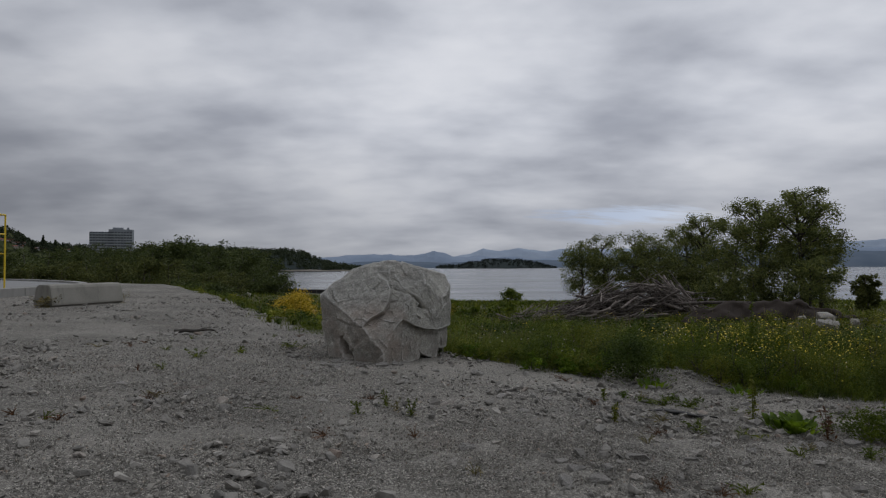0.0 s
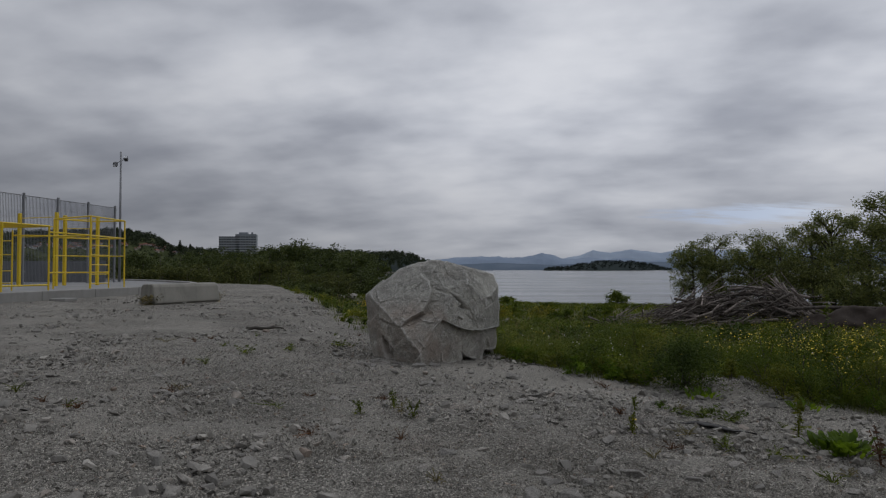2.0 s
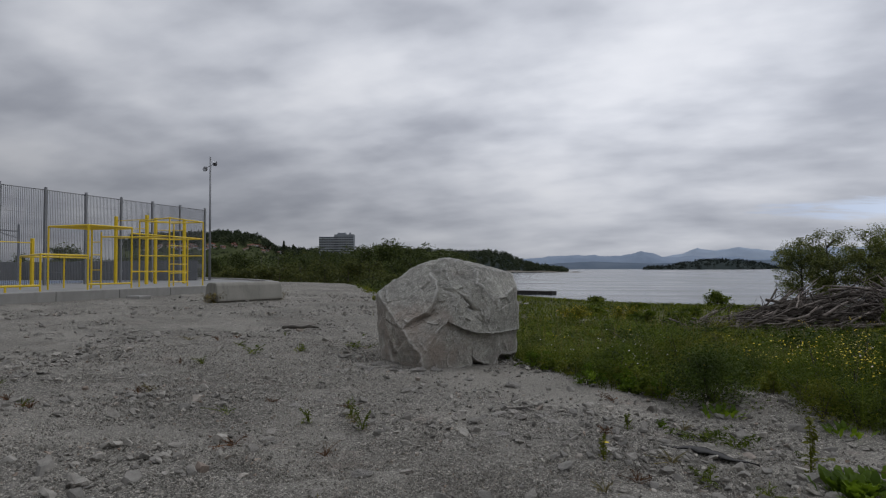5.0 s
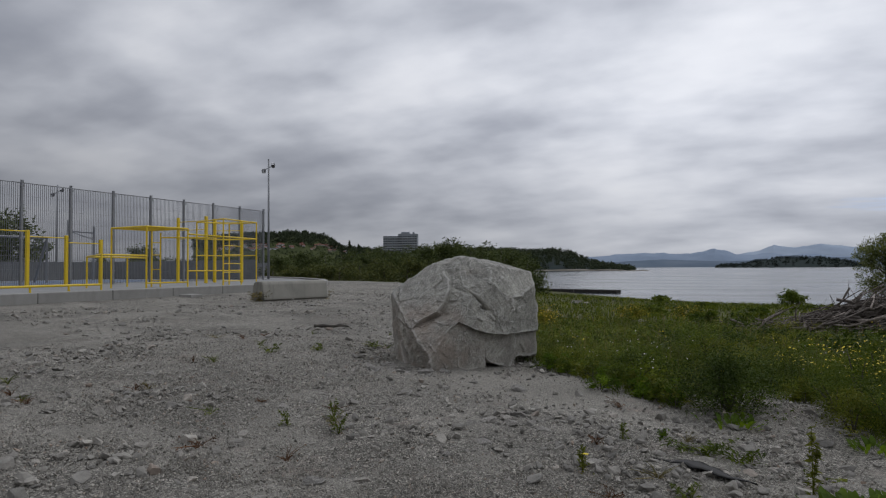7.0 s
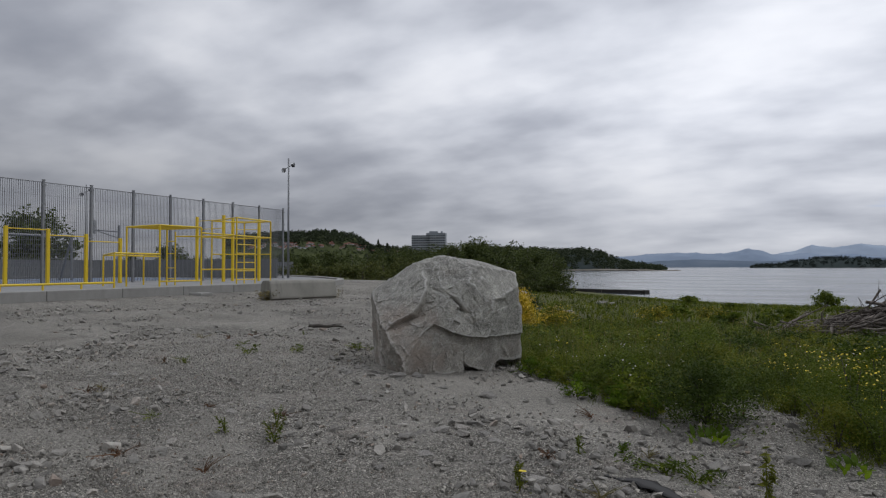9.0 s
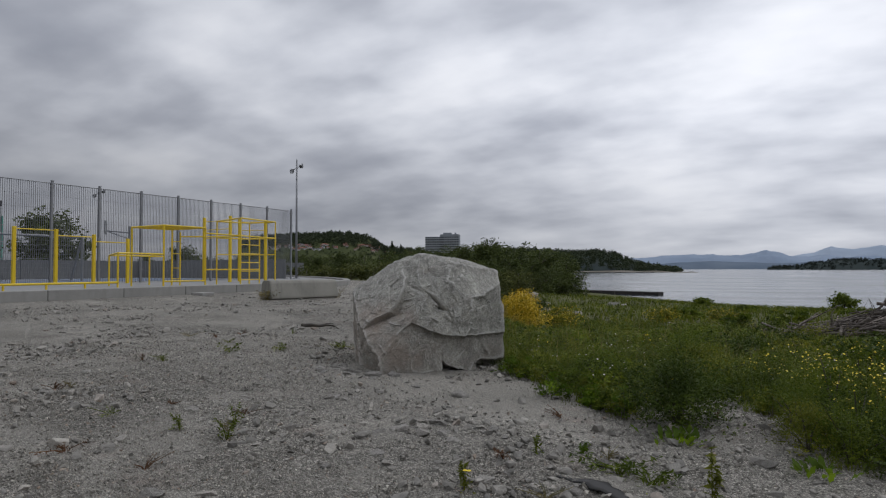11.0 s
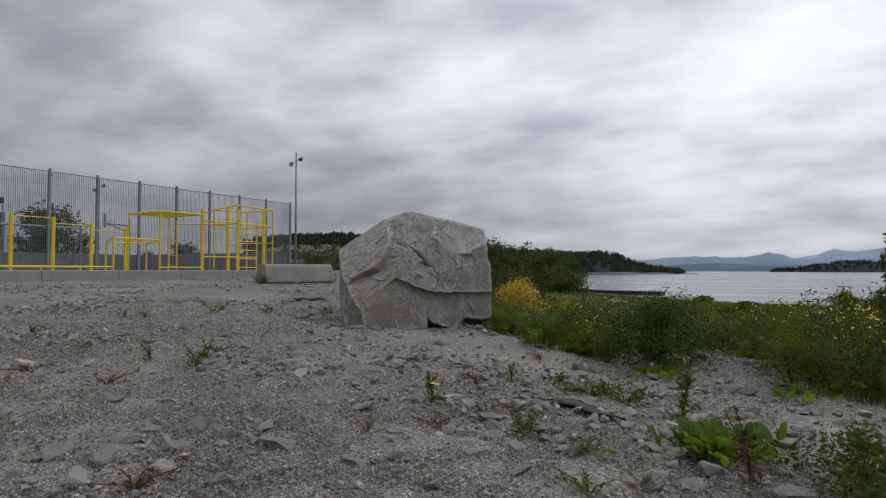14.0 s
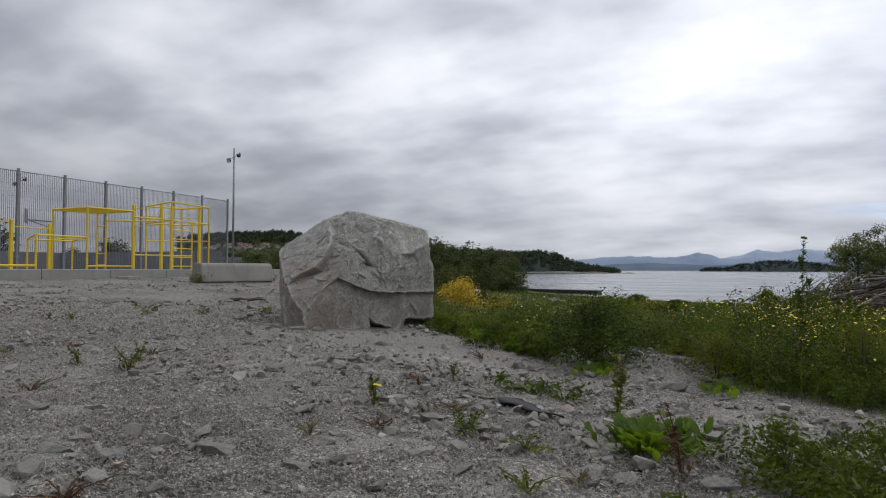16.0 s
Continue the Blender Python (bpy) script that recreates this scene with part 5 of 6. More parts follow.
for at in ((0.2, 41.4), (-2.4, 37.8)):
    t, c = shrub("broom_bush", at, 0.8, 0.8, 1100, 0.09, M_HERB_PALE, "small broom bush with sparse dull yellow blossom", "bush", R)
    p = c[R.integers(0, len(c), 500)] + R.normal(0, 1, (500, 3)) * (0.22, 0.22, 0.12)
    child("blossom", np_mesh("blossom", *leaf_cloud(p, R.uniform(0.05, 0.09, 500), R, 0.9), M_BROOM), t, "dull yellow blossom")
for at, r, h, n in (((1.5, 34), 0.7, 0.7, 700), ((-24.4, 94.5), 2.5, 3.2, 2600), ((-28.3, 98), 1.6, 1.8, 1200), ((9.75, 90), 1.5, 1.9, 1300), ((8.6, 63), 0.8, 0.6, 500), ((-4.5, 82), 1.2, 1.0, 900), ((0.5, 60), 1.1, 0.6, 600), ((-11.5, 33), 1.2, 1.1, 1300), ((-13.5, 38), 1.6, 1.7, 1500), ((-16, 43), 1.8, 2.2, 1500), ((-9.5, 36), 1.3, 1.2, 1200),
                    ((-19, 48), 2.0, 2.6, 1600), ((3.5, 38), 1.0, 0.9, 800), ((-2, 45), 1.0, 0.8, 800)):
    shrub("willow_shrub", at, r, h, n, 0.09 + 0.0018 * at[1], M_HERB if at[0] > -6 else M_SCRUB, "small green willow shrub in the meadow", "shrub", R)


# plants near the walk
def broad_plant(at, n, length, spread_r, label, mat=M_BROAD, seed=1, rise=1.35):
    rng = np.random.default_rng(seed)
    x, y = at
    t = thing("broad_leaved_plant", (x, y, float(ground_z(x, y))), label, "plant")
    for i in range(n):
        L = length * rng.uniform(0.55, 1.15)
        a = rng.uniform(0, 2 * np.pi)
        e = rise * rng.uniform(0.5, 1.15)
        u = np.linspace(0, 1, 7)
        w = L * 0.17 * np.sin(np.pi * np.clip(u * 0.92 + 0.06, 0, 1)) ** 0.7 * np.where(u < 0.22, 0.18, 1)
        r = spread_r * rng.random() ** 0.5
        base = np.array((r * np.cos(a) * 0.7 + rng.normal(0, spread_r * 0.35), r * np.sin(a) * 0.7 + rng.normal(0, spread_r * 0.35), 0))
        along_, up_ = L * u * np.cos(e * (1 - 0.25 * u)), L * (u * np.sin(e) - 0.18 * u**2.4)
        ax = np.stack([np.cos(a) * along_, np.sin(a) * along_, np.clip(up_, -0.01, None)], -1) + base
        side = np.array((-np.sin(a), np.cos(a), 0))
        wav = 0.5 * w * np.sin(u * 19 + i)
        rows = np.stack([ax - side * w[:, None] + np.array((0, 0, 1)) * (0.25 * w + wav)[:, None], ax, ax + side * w[:, None] + np.array((0, 0, 1)) * (0.25 * w - wav)[:, None]], 1)
        v = rows.reshape(-1, 3)
        f = [(k * 3 + j, k * 3 + j + 1, k * 3 + j + 4, k * 3 + j + 3) for k in range(6) for j in range(2)]
        child("leaf", np_mesh("leaf", v, f, mat, True), t)
    return t


def weed(at, height, n, size, label, mat=M_HERB, seed=1, bloom=0, stems=3, width=0.10, long=1.7):
    rng = np.random.default_rng(seed)
    x, y = at
    t = thing("weed", (x, y, float(ground_z(x, y))), label, "plant", "weeds on the gravel")
    sets, tips = [], []
    pos = []
    for i in range(stems):
        b = rng.normal(0, width, 2)
        h = height * rng.uniform(0.6, 1.05)
        pts = np.array([(0, 0, -0.01), (b[0] * 0.3, b[1] * 0.3, h * 0.5), (b[0], b[1], h)])
        v, f = tube_arrays(pts, [0.004, 0.003, 0.0015], 5)
        sets.append((v, quads_to_tris(f)))
        tips.append(pts[2])
        u = rng.random(n // stems) ** 0.8
        q = pts[0] + (pts[2] - pts[0]) * u[:, None] + rng.normal(0, 1, (len(u), 3)) * np.array((1, 1, 0.3)) * (width * 0.45 * (1.15 - u))[:, None]
        q[:, 2] = np.clip(q[:, 2], 0.004, None)
        pos.append(q)
    tagged(child("stem", np_mesh("stem", *join(sets), mat), t), kind="stuff")
    p = np.concatenate(pos)
    child("foliage", np_mesh("foliage", *leaf_cloud(p, size * rng.uniform(0.6, 1.4, len(p)), rng, 0.5, long), mat), t)
    for i in range(bloom):
        q = tips[i % len(tips)] + rng.normal(0, 0.02, 3)
        k = np.arange(8) * np.pi / 4
        v = np.concatenate([[(0, 0, 0.006)], np.stack([0.016 * np.cos(k), 0.016 * np.sin(k), 0 * k], -1)]) + q
        child("flower", np_mesh("flower", v, [(0, 1 + j, 1 + (j + 1) % 8) for j in range(8)], M_PETAL), t, "yellow flower head")
    return t


broad_plant((2.80, 6.45), 130, 0.14, 0.15, "bright green dock plant with broad leaves on gravel", seed=3)
broad_plant((2.98, 6.65), 26, 0.12, 0.12, "bright green broad-leaved seedling on gravel", seed=4)
broad_plant((2.25, 8.32), 44, 0.11, 0.18, "broad-leaved green plant at the gravel edge", seed=5)
broad_plant((3.12, 8.0), 34, 0.10, 0.16, "low green rosette at the gravel edge", seed=6)
weed((2.62, 6.75), 0.42, 130, 0.030, "slender upright pale green weed above broad leaves", M_HERB_PALE, seed=7, stems=2, width=0.05)
for at, h, n, s, mat, bl, st, w, lab in (
    ((2.95, 5.75), 0.10, 150, 0.018, M_HERB, 0, 6, 0.08, "low green weed on gravel"), ((2.45, 5.75), 0.07, 100, 0.016, M_GRASS, 0, 6, 0.06, "low green weed on gravel"),
    ((2.93, 6.2), 0.30, 60, 0.03, M_REDLEAF, 0, 3, 0.06, "reddish-brown seed stem of a dock plant"),
    ((1.38, 6.58), 0.21, 120, 0.020, M_HERB_PALE, 2, 3, 0.042, "small upright weed with yellow flowers"),
    ((-0.32, 6.47), 0.17, 90, 0.02, M_GRASS, 0, 4, 0.05, "small tuft of green weed on gravel"), ((-0.55, 6.75), 0.18, 90, 0.02, M_GRASS, 0, 4, 0.06, "small tuft of green weed on gravel"), ((-0.75, 6.45), 0.12, 70, 0.02, M_GRASS, 0, 4, 0.05, "small tuft of green weed on gravel"), ((-0.45, 6.6), 0.1, 50, 0.02, M_DRY, 0, 3, 0.06, "dry tuft of weed on gravel"),
    ((2.05, 7.35), 0.10, 180, 0.025, M_HERB, 0, 7, 0.16, "low olive-green weed on gravel"), ((2.25, 7.25), 0.11, 160, 0.025, M_HERB, 0, 6, 0.14, "low olive-green weed on gravel"), ((1.75, 7.6), 0.09, 80, 0.02, M_BROAD, 0, 4, 0.05, "small bright green weed on gravel"), ((1.5, 7.4), 0.13, 60, 0.02, M_GRASS, 0, 4, 0.04, "thin tuft of green weed on gravel"),
    ((1.35, 7.2), 0.07, 90, 0.012, M_REDLEAF, 0, 7, 0.05, "low reddish weed on gravel"), ((1.6, 6.2), 0.06, 110, 0.012, M_REDLEAF, 0, 8, 0.06, "low reddish weed on gravel"), ((2.0, 6.35), 0.10, 110, 0.022, M_GRASS, 0, 5, 0.07, "low green weed on gravel"), ((2.3, 6.25), 0.08, 80, 0.02, M_GRASS, 0, 5, 0.07, "low green weed on gravel"),
    ((1.2, 4.95), 0.06, 110, 0.012, M_REDLEAF, 0, 8, 0.06, "low reddish weed on gravel"), ((1.7, 4.95), 0.07, 70, 0.02, M_GRASS, 0, 4, 0.05, "low green weed on gravel"), ((-2.75, 9.6), 0.10, 90, 0.025, M_GRASS, 0, 5, 0.10, "low green tuft on gravel"), ((-2.2, 10.2), 0.12, 110, 0.025, M_GRASS, 0, 5, 0.14, "low yellow-green tuft on gravel"),
    ((-3.1, 9.1), 0.12, 90, 0.028, M_GRASS, 0, 5, 0.10, "low green tuft on gravel"), ((2.7, 7.15), 0.06, 70, 0.02, M_GRASS, 0, 4, 0.08, "low green tuft on gravel"), ((-9.15, 19.15), 0.4, 130, 0.04, M_DRY, 0, 6, 0.2, "dry brown weed beside concrete"), ((-9.85, 16.75), 0.30, 240, 0.05, M_DRY, 0, 9, 0.22, "dry brownish weed beside concrete"),
    ((3.66, 8.9), 1.08, 300, 0.034, M_HERB, 0, 3, 0.085, "tall green thistle in the meadow"), ((3.92, 8.75), 0.86, 260, 0.032, M_HERB, 0, 4, 0.10, "tall green thistle in the meadow"), ((2.15, 8.74), 0.34, 40, 0.02, M_HERB, 1, 1, 0.01, "single yellow flower on a straight stem")):
    weed(at, h, n, s, lab, mat, seed=int(abs(at[0] * 100 + at[1] * 10)), bloom=bl, stems=st, width=w, long=1.1 if lab.startswith("bushy") else 1.7)

_rng = np.random.default_rng(61)
_n = 0
while _n < 34:
    _x, _y = _rng.uniform(-5.5, 3.6), _rng.uniform(4.6, 12.0)
    if past_edge(_x, _y) > -0.15 or (abs(_x + 0.75) < 1.0 and abs(_y - 9.75) < 1.1):
        continue
    _mat, _lab = ((M_REDLEAF, "low reddish-brown weed on gravel"), (M_GRASS, "low olive-green tuft on gravel"), (M_DRY, "dry straw-coloured tuft on gravel"))[int(_rng.choice(3, p=(0.45, 0.3, 0.25)))]
    weed((_x, _y), _rng.uniform(0.03, 0.09), int(_rng.uniform(40, 110)), 0.012, _lab, _mat, 900 + _n, 0, 7, _rng.uniform(0.04, 0.09))
    _n += 1

for _x, _y, _r, _h in ((3.3, 6.3, 0.20, 0.24), (3.55, 6.05, 0.24, 0.26), (3.7, 6.45, 0.24, 0.26), (3.95, 6.15, 0.26, 0.30), (3.35, 5.8, 0.18, 0.18), (4.1, 6.6, 0.24, 0.30), (3.75, 5.75, 0.2, 0.22)):
    shrub("bushy_weed", (_x, _y), _r, _h, 1800, 0.019, M_HERB, "bushy green weed with small round leaves on gravel", "plant", R)


def rubber_strip():
    t = thing("rubber_strip", (2.03, 6.98, float(ground_z(2.03, 6.98))), "torn strip of dark rubber lying on gravel", "debris")
    u = np.linspace(0, 1, 14)
    ang = math.atan2(-0.19, 0.48)
    d, s = np.array((math.cos(ang), math.sin(ang), 0)), np.array((-math.sin(ang), math.cos(ang), 0))
    c = d * ((u - 0.5) * 0.70)[:, None] + s * (0.03 * np.sin(u * 5))[:, None] + np.array((0, 0, 1)) * (0.012 + 0.020 * np.exp(-(((u - 0.45) / 0.2) ** 2)) + 0.004 * np.sin(u * 23))[:, None]
    w = 0.078 * np.clip(0.25 + 1.6 * u, 0, 1) * (1 - 0.92 * np.clip((u - 0.4) / 0.6, 0, 1) ** 1.4) * (1 + 0.22 * np.sin(u * 31))
    v = []
    for k in range(14):
        for q, dz in ((-1, 0.006), (-0.4, 0.004), (0.4, 0.002), (1, -0.004)):
            v.append(c[k] + s * w[k] * q + np.array((0, 0, dz)))
    v = np.array(v)
    low = v - np.array((0, 0, 0.008))
    f = [(k * 4 + j, k * 4 + j + 1, k * 4 + j + 5, k * 4 + j + 4) for k in range(13) for j in range(3)]
    f += [tuple(q + 56 for q in g[::-1]) for g in f]
    for k in range(13):
        for j in (0, 3):
            f.append((k * 4 + j, k * 4 + 4 + j, k * 4 + 4 + j + 56, k * 4 + j + 56))
    child("body", np_mesh("body", np.concatenate([v, low]), f, M_RUBBER, True), t)


def stick(at, length, turn, label, seed):
    rng = np.random.default_rng(seed)
    t = thing("fallen_stick", (*at, float(ground_z(*at))), label, "stick")
    u = np.linspace(-0.5, 0.5, 9)
    pts = np.stack([u * length, rng.normal(0, 0.02, 9).cumsum(), 0.03 + np.abs(rng.normal(0, 0.012, 9))], -1)
    v, f = tube_arrays(pts, np.linspace(0.042, 0.012, 9), 7)
    child("wood", np_mesh("wood", v, quads_to_tris(f), M_BARK, True), t)
    v, f = tube_arrays(pts[4] + np.array([(0, 0, 0), (0.12, 0.06, 0.04), (0.25, 0.09, 0.05)]), [0.014, 0.01, 0.004], 6)
    child("twig", np_mesh("twig", v, quads_to_tris(f), M_BARK, True), t)
    t.matrix_basis = pose(*at, float(ground_z(*at)), 0, 0, turn)


rubber_strip()
stick((-4.45, 12.45), 0.7, 10, "dark crooked stick lying on gravel", 4)


# ---------------------------------------------------------------- heap of branches
def branch_mesh(rng, length, r):
    n = 7
    u = np.linspace(0, 1, n)
    bend = rng.normal(0, 0.05, (n, 3)).cumsum(0) * length * 0.5
    bend -= bend[0]
    pts = np.stack([(u - 0.4) * length, np.zeros(n), np.zeros(n)], -1) + bend * 0.5
    sets = [tube_arrays(pts, r * (1 - 0.75 * u) + 0.003, 6)]
    for k in range(rng.integers(1, 4)):
        i = rng.integers(2, n - 1)
        d = np.array((rng.uniform(0.4, 0.9), rng.normal(0, 0.6), rng.normal(0, 0.5))) * length * 0.22
        sets.append(tube_arrays(np.array([pts[i], pts[i] + d * 0.5 + rng.normal(0, 0.02, 3), pts[i] + d]), [r * 0.4, r * 0.28, r * 0.1], 5))
    v, f = join([(a, quads_to_tris(b)) for a, b in sets])
    return np_mesh("branch", v, f, M_BRANCH, True)


def build_pile():
    rng = np.random.default_rng(14)
    x0, y0 = 6.85, 29.4
    z0 = float(ground_z(x0, y0))
    t = thing("branch_heap", (x0, y0, z0), "big heap of bare weathered branches in the meadow", "branch pile")
    shapes = [branch_mesh(rng, rng.uniform(1.3, 3.6), rng.choice((0.018, 0.026, 0.036, 0.058))) for _ in range(16)]

    def top(u):
        return np.interp(u, (-4.4, -3.4, -2.2, -0.9, 0.4, 2.2, 3.6, 4.5), (0.04, 0.12, 0.40, 0.95, 1.40, 1.62, 1.42, 0.5))

    for i in range(520):
        u = 4.4 - 8.2 * rng.random() ** 1.35
        w = rng.normal(0, 0.85)
        h = top(u) * max(0.05, 1 - (abs(w) / 2.0) ** 1.5) * (0.15 + 0.85 * rng.random() ** 0.6)
        ob = child("branch", shapes[int(rng.integers(0, 16))], t)
        lean = -math.degrees(math.atan((top(u + 0.4) - top(u - 0.4)) / 0.8)) * 0.8
        yaw = rng.choice((180, 0)) + rng.normal(0, 40)
        g = float(ground_z(x0 + u, y0 + w)) - z0
        ob.matrix_basis = pose(u, w, g + h, rng.normal(0, 14), (lean if abs((yaw + 90) % 360 - 90) < 90 else -lean) + rng.normal(0, 14), yaw)
    for i in range(10):
        u = rng.uniform(-2.5, 3.5)
        v, f = tube_arrays(np.array([(0, 0, 0), (rng.normal(0, 0.15), -0.1, 0.6), (rng.normal(0, 0.4), -0.2, 1.1 * rng.uniform(0.6, 1.1))]), [0.022, 0.016, 0.005], 6)
        ob = child("upright_branch", np_mesh("upright_branch", v, quads_to_tris(f), M_BRANCH, True), t)
        ob.location = (u, -0.7, top(u) * 0.65)
    log = thing("fallen_log", (10.9, 25.75, 0), "long grey driftwood log on the bank", "log")
    zz = float(ground_z(10.9, 25.75))
    log.location = (10.9, 25.75, zz + 0.70)
    v, f = tube_arrays([(-1.8, -0.1, -0.02), (-0.6, 0, 0.04), (0.6, 0.05, 0.03), (1.8, 0.2, 0.0)], [0.05, 0.065, 0.06, 0.035], 10)
    child("wood", np_mesh("wood", v, quads_to_tris(f), M_BRANCH, True), log)


build_pile()
_rng = np.random.default_rng(3)
for x, y, s, turn in ((12.6, 21.9, 0.95, 20), (14.4, 23.2, 0.6, 70), (17.8, 24.5, 0.7, 10), (19.5, 26.5, 0.9, 5), (22, 27, 0.8, 40), (15.2, 22.0, 0.4, 5), (13.9, 24.1, 1.0, 33), (15.6, 24.6, 0.55, 80), (16.4, 24.2, 0.75, 15), (13.2, 24.4, 0.5, 60), (17.0, 25.3, 0.5, 25), (18.6, 24.8, 0.6, 50), (14.8, 25.2, 0.7, 110), (12.2, 24.3, 0.35, 40), (-1.5, 34, 0.8, 12), (-12, 47, 1.1, 15), (-9, 45, 0.9, 70)):
    v, f = hull_template(_rng, 26, (1, 0.8, 0.55))
    ob = new("field_boulder", np_mesh("field_boulder", v, f, M_ROCK))
    ob.matrix_basis = pose(x, y, float(ground_z(x, y)) + 0.14 * s, 0, 0, turn) @ Matrix.Diagonal((s * 0.8, s * 0.8, s * 0.7, 1))
    tagged(ob, "grey boulder half sunk in the meadow", "boulder", "meadow boulders")


def build_bank():
    """A cut bank of bare earth below the log."""
    nx, nz = 130, 16
    a, h = np.meshgrid(np.linspace(0, 1, nx), np.linspace(0, 1, nz))
    x = 8.8 + 11.0 * a
    top = np.interp(a, (0, 0.06, 0.15, 0.42, 0.50, 0.62, 0.8, 1.0), (0.0, 0.55, 0.85, 0.88, 0.55, 0.40, 0.36, 0.0)) + 0.08 * fbm(a * 9, a * 0, 3, 14)
    y = 24.7 + 0.45 * h**1.5 + 0.35 * fbm(a * 12, h * 2, 4, 3)
    z = ground_z(x, y) - 0.25 + (top + 0.1) * h + 0.16 * fbm(a * 34, h * 5, 4, 8)
    v = np.concatenate([np.stack([x, y, z], -1).reshape(-1, 3), np.stack([x[-1], y[-1] + 1.5, z[-1] - 0.5], -1)])
    rows = nz + 1
    i, j = np.meshgrid(np.arange(rows - 1), np.arange(nx - 1), indexing="ij")
    i, j = i.ravel(), j.ravel()
    f = np.stack([i * nx + j, i * nx + j + 1, (i + 1) * nx + j + 1, (i + 1) * nx + j], -1)
    tagged(new("earth_bank", np_mesh("earth_bank", v, f, M_EARTH, True)), "cut bank of bare brown earth", "bank", kind="structure")


build_bank()


# ---------------------------------------------------------------- trees
def tree_meshes(rng, height, width, leaves, size, mat, low=0.25, clumps=70, limbs=11, open_=0.0, loose=1.0):
    """A tapered trunk with limbs, and a crown of many leaves gathered in uneven clumps."""
    lean = rng.normal(0, 0.04, 2) * height
    zs = np.linspace(0, 0.92, 8)
    tr = np.stack([lean[0] * zs**2 + 0.05 * np.sin(zs * 6), lean[1] * zs**2, zs * height - 0.15], -1)
    sets = [tube_arrays(tr, 0.022 * height * (1 - zs) ** 0.8 + 0.012, 7)]
    ends = []
    for i in range(limbs):
        u = rng.uniform(low * 0.6, 0.85)
        b = np.array([np.interp(u, zs, tr[:, k]) for k in range(3)])
        a = rng.uniform(0, 2 * np.pi)
        ln = width * (0.95 - 0.6 * abs(u - 0.45)) * rng.uniform(0.6, 1.0)
        e = b + np.array((np.cos(a) * ln, np.sin(a) * ln, height * rng.uniform(0.08, 0.26)))
        e[2] = min(e[2], height * 0.94)
        m = (b + e) / 2 + np.array((0, 0, height * 0.03))
        sets.append(tube_arrays(np.array([b, m, e]), [0.009 * height, 0.006 * height, 0.002 * height], 5))
        ends += [m, e, (m + e) / 2, e]
    trunk = np_mesh("trunk", *join([(v, quads_to_tris(f)) for v, f in sets]), M_BARK, True)
    c = []
    ends = np.array(ends)
    while len(c) < clumps:
        p = rng.uniform(-1, 1, 3)
        r = np.hypot(p[0], p[1])
        u = low + (1 - low) * (p[2] + 1) / 2
        shape = np.sin(np.pi * np.clip((u - low * 0.7) / (1.03 - low * 0.7), 0, 1)) ** 0.6
        if r > shape * rng.uniform(0.55, 1.05) or r < open_ * rng.random():
            continue
        q = np.array((p[0] * width + lean[0] * u, p[1] * width + lean[1] * u, u * height))
        if rng.random() < 0.45:
            q = ends[rng.integers(0, len(ends))] + rng.normal(0, 0.06 * width, 3)
        c.append(q)
    c = np.array(c)
    sp = width * rng.uniform(0.07, 0.17, clumps) * loose
    k = rng.integers(0, clumps, leaves)
    p = c[k] + np.clip(rng.normal(0, 1, (leaves, 3)), -1.6, 1.6) * sp[k][:, None] * np.array((1, 1, 0.75))
    crown = np_mesh("crown", *leaf_cloud(p, size * rng.uniform(0.6, 1.4, leaves), rng, 0.9, 1.25), mat)
    return trunk, crown


def plant_tree(name, meshes, at, scale, turn, label, category="tree", group="", z=None):
    x, y = at
    z = float(ground_z(x, y)) if z is None else z
    t = thing(name, (x, y, z), label, category, group)
    child("trunk", meshes[0], t)
    child("crown", meshes[1], t)
    t.matrix_basis = pose(x, y, z, 0, 0, turn) @ Matrix.Diagonal((scale[0], scale[0], scale[1], 1))
    return t


def polar(az, d, eye=(-0.06, 1.32)):
    return eye[0] + d * math.sin(radians(az)), eye[1] + d * math.cos(radians(az))


TR = np.random.default_rng(99)
for az, d, el, w, n, low, op in ((12.6, 74, 2.2, 2.6, 4200, 0.12, 0), (14.6, 73, 2.7, 2.6, 4200, 0.12, 0), (16.9, 72, 3.0, 2.8, 4200, 0.12, 0), (19.2, 70, 2.9, 3.0, 4500, 0.1, 0), (21.4, 66, 3.6, 3.0, 4500, 0.1, 0), (22.8, 63, 4.4, 2.5, 4200, 0.15, 0.2), (25.0, 61, 3.6, 3.0, 5000, 0.1, 0),
                                 (27.0, 56, 5.6, 2.9, 5200, 0.30, 0.2), (29.9, 54, 6.35, 3.0, 6500, 0.30, 0.2), (31.2, 56, 5.0, 1.9, 3600, 0.2, 0.2)):
    x, y = polar(az, d)
    z = float(ground_z(x, y))
    top = 1.46 + d * math.tan(radians(el)) - z
    m = tree_meshes(TR, top, w * 1.08, int(n * (3.6 if op == 0 else 3.0)), 0.125, M_TREE, low, 130 if op == 0 else 120, 20, op, 1.0 if op == 0 else 0.9)
    plant_tree("birch_tree", m, (x, y), (1, 1), 0, "slender birch with thin dark green leaves by the shore" if op else "bushy dark green birch by the shore", group="shore trees")
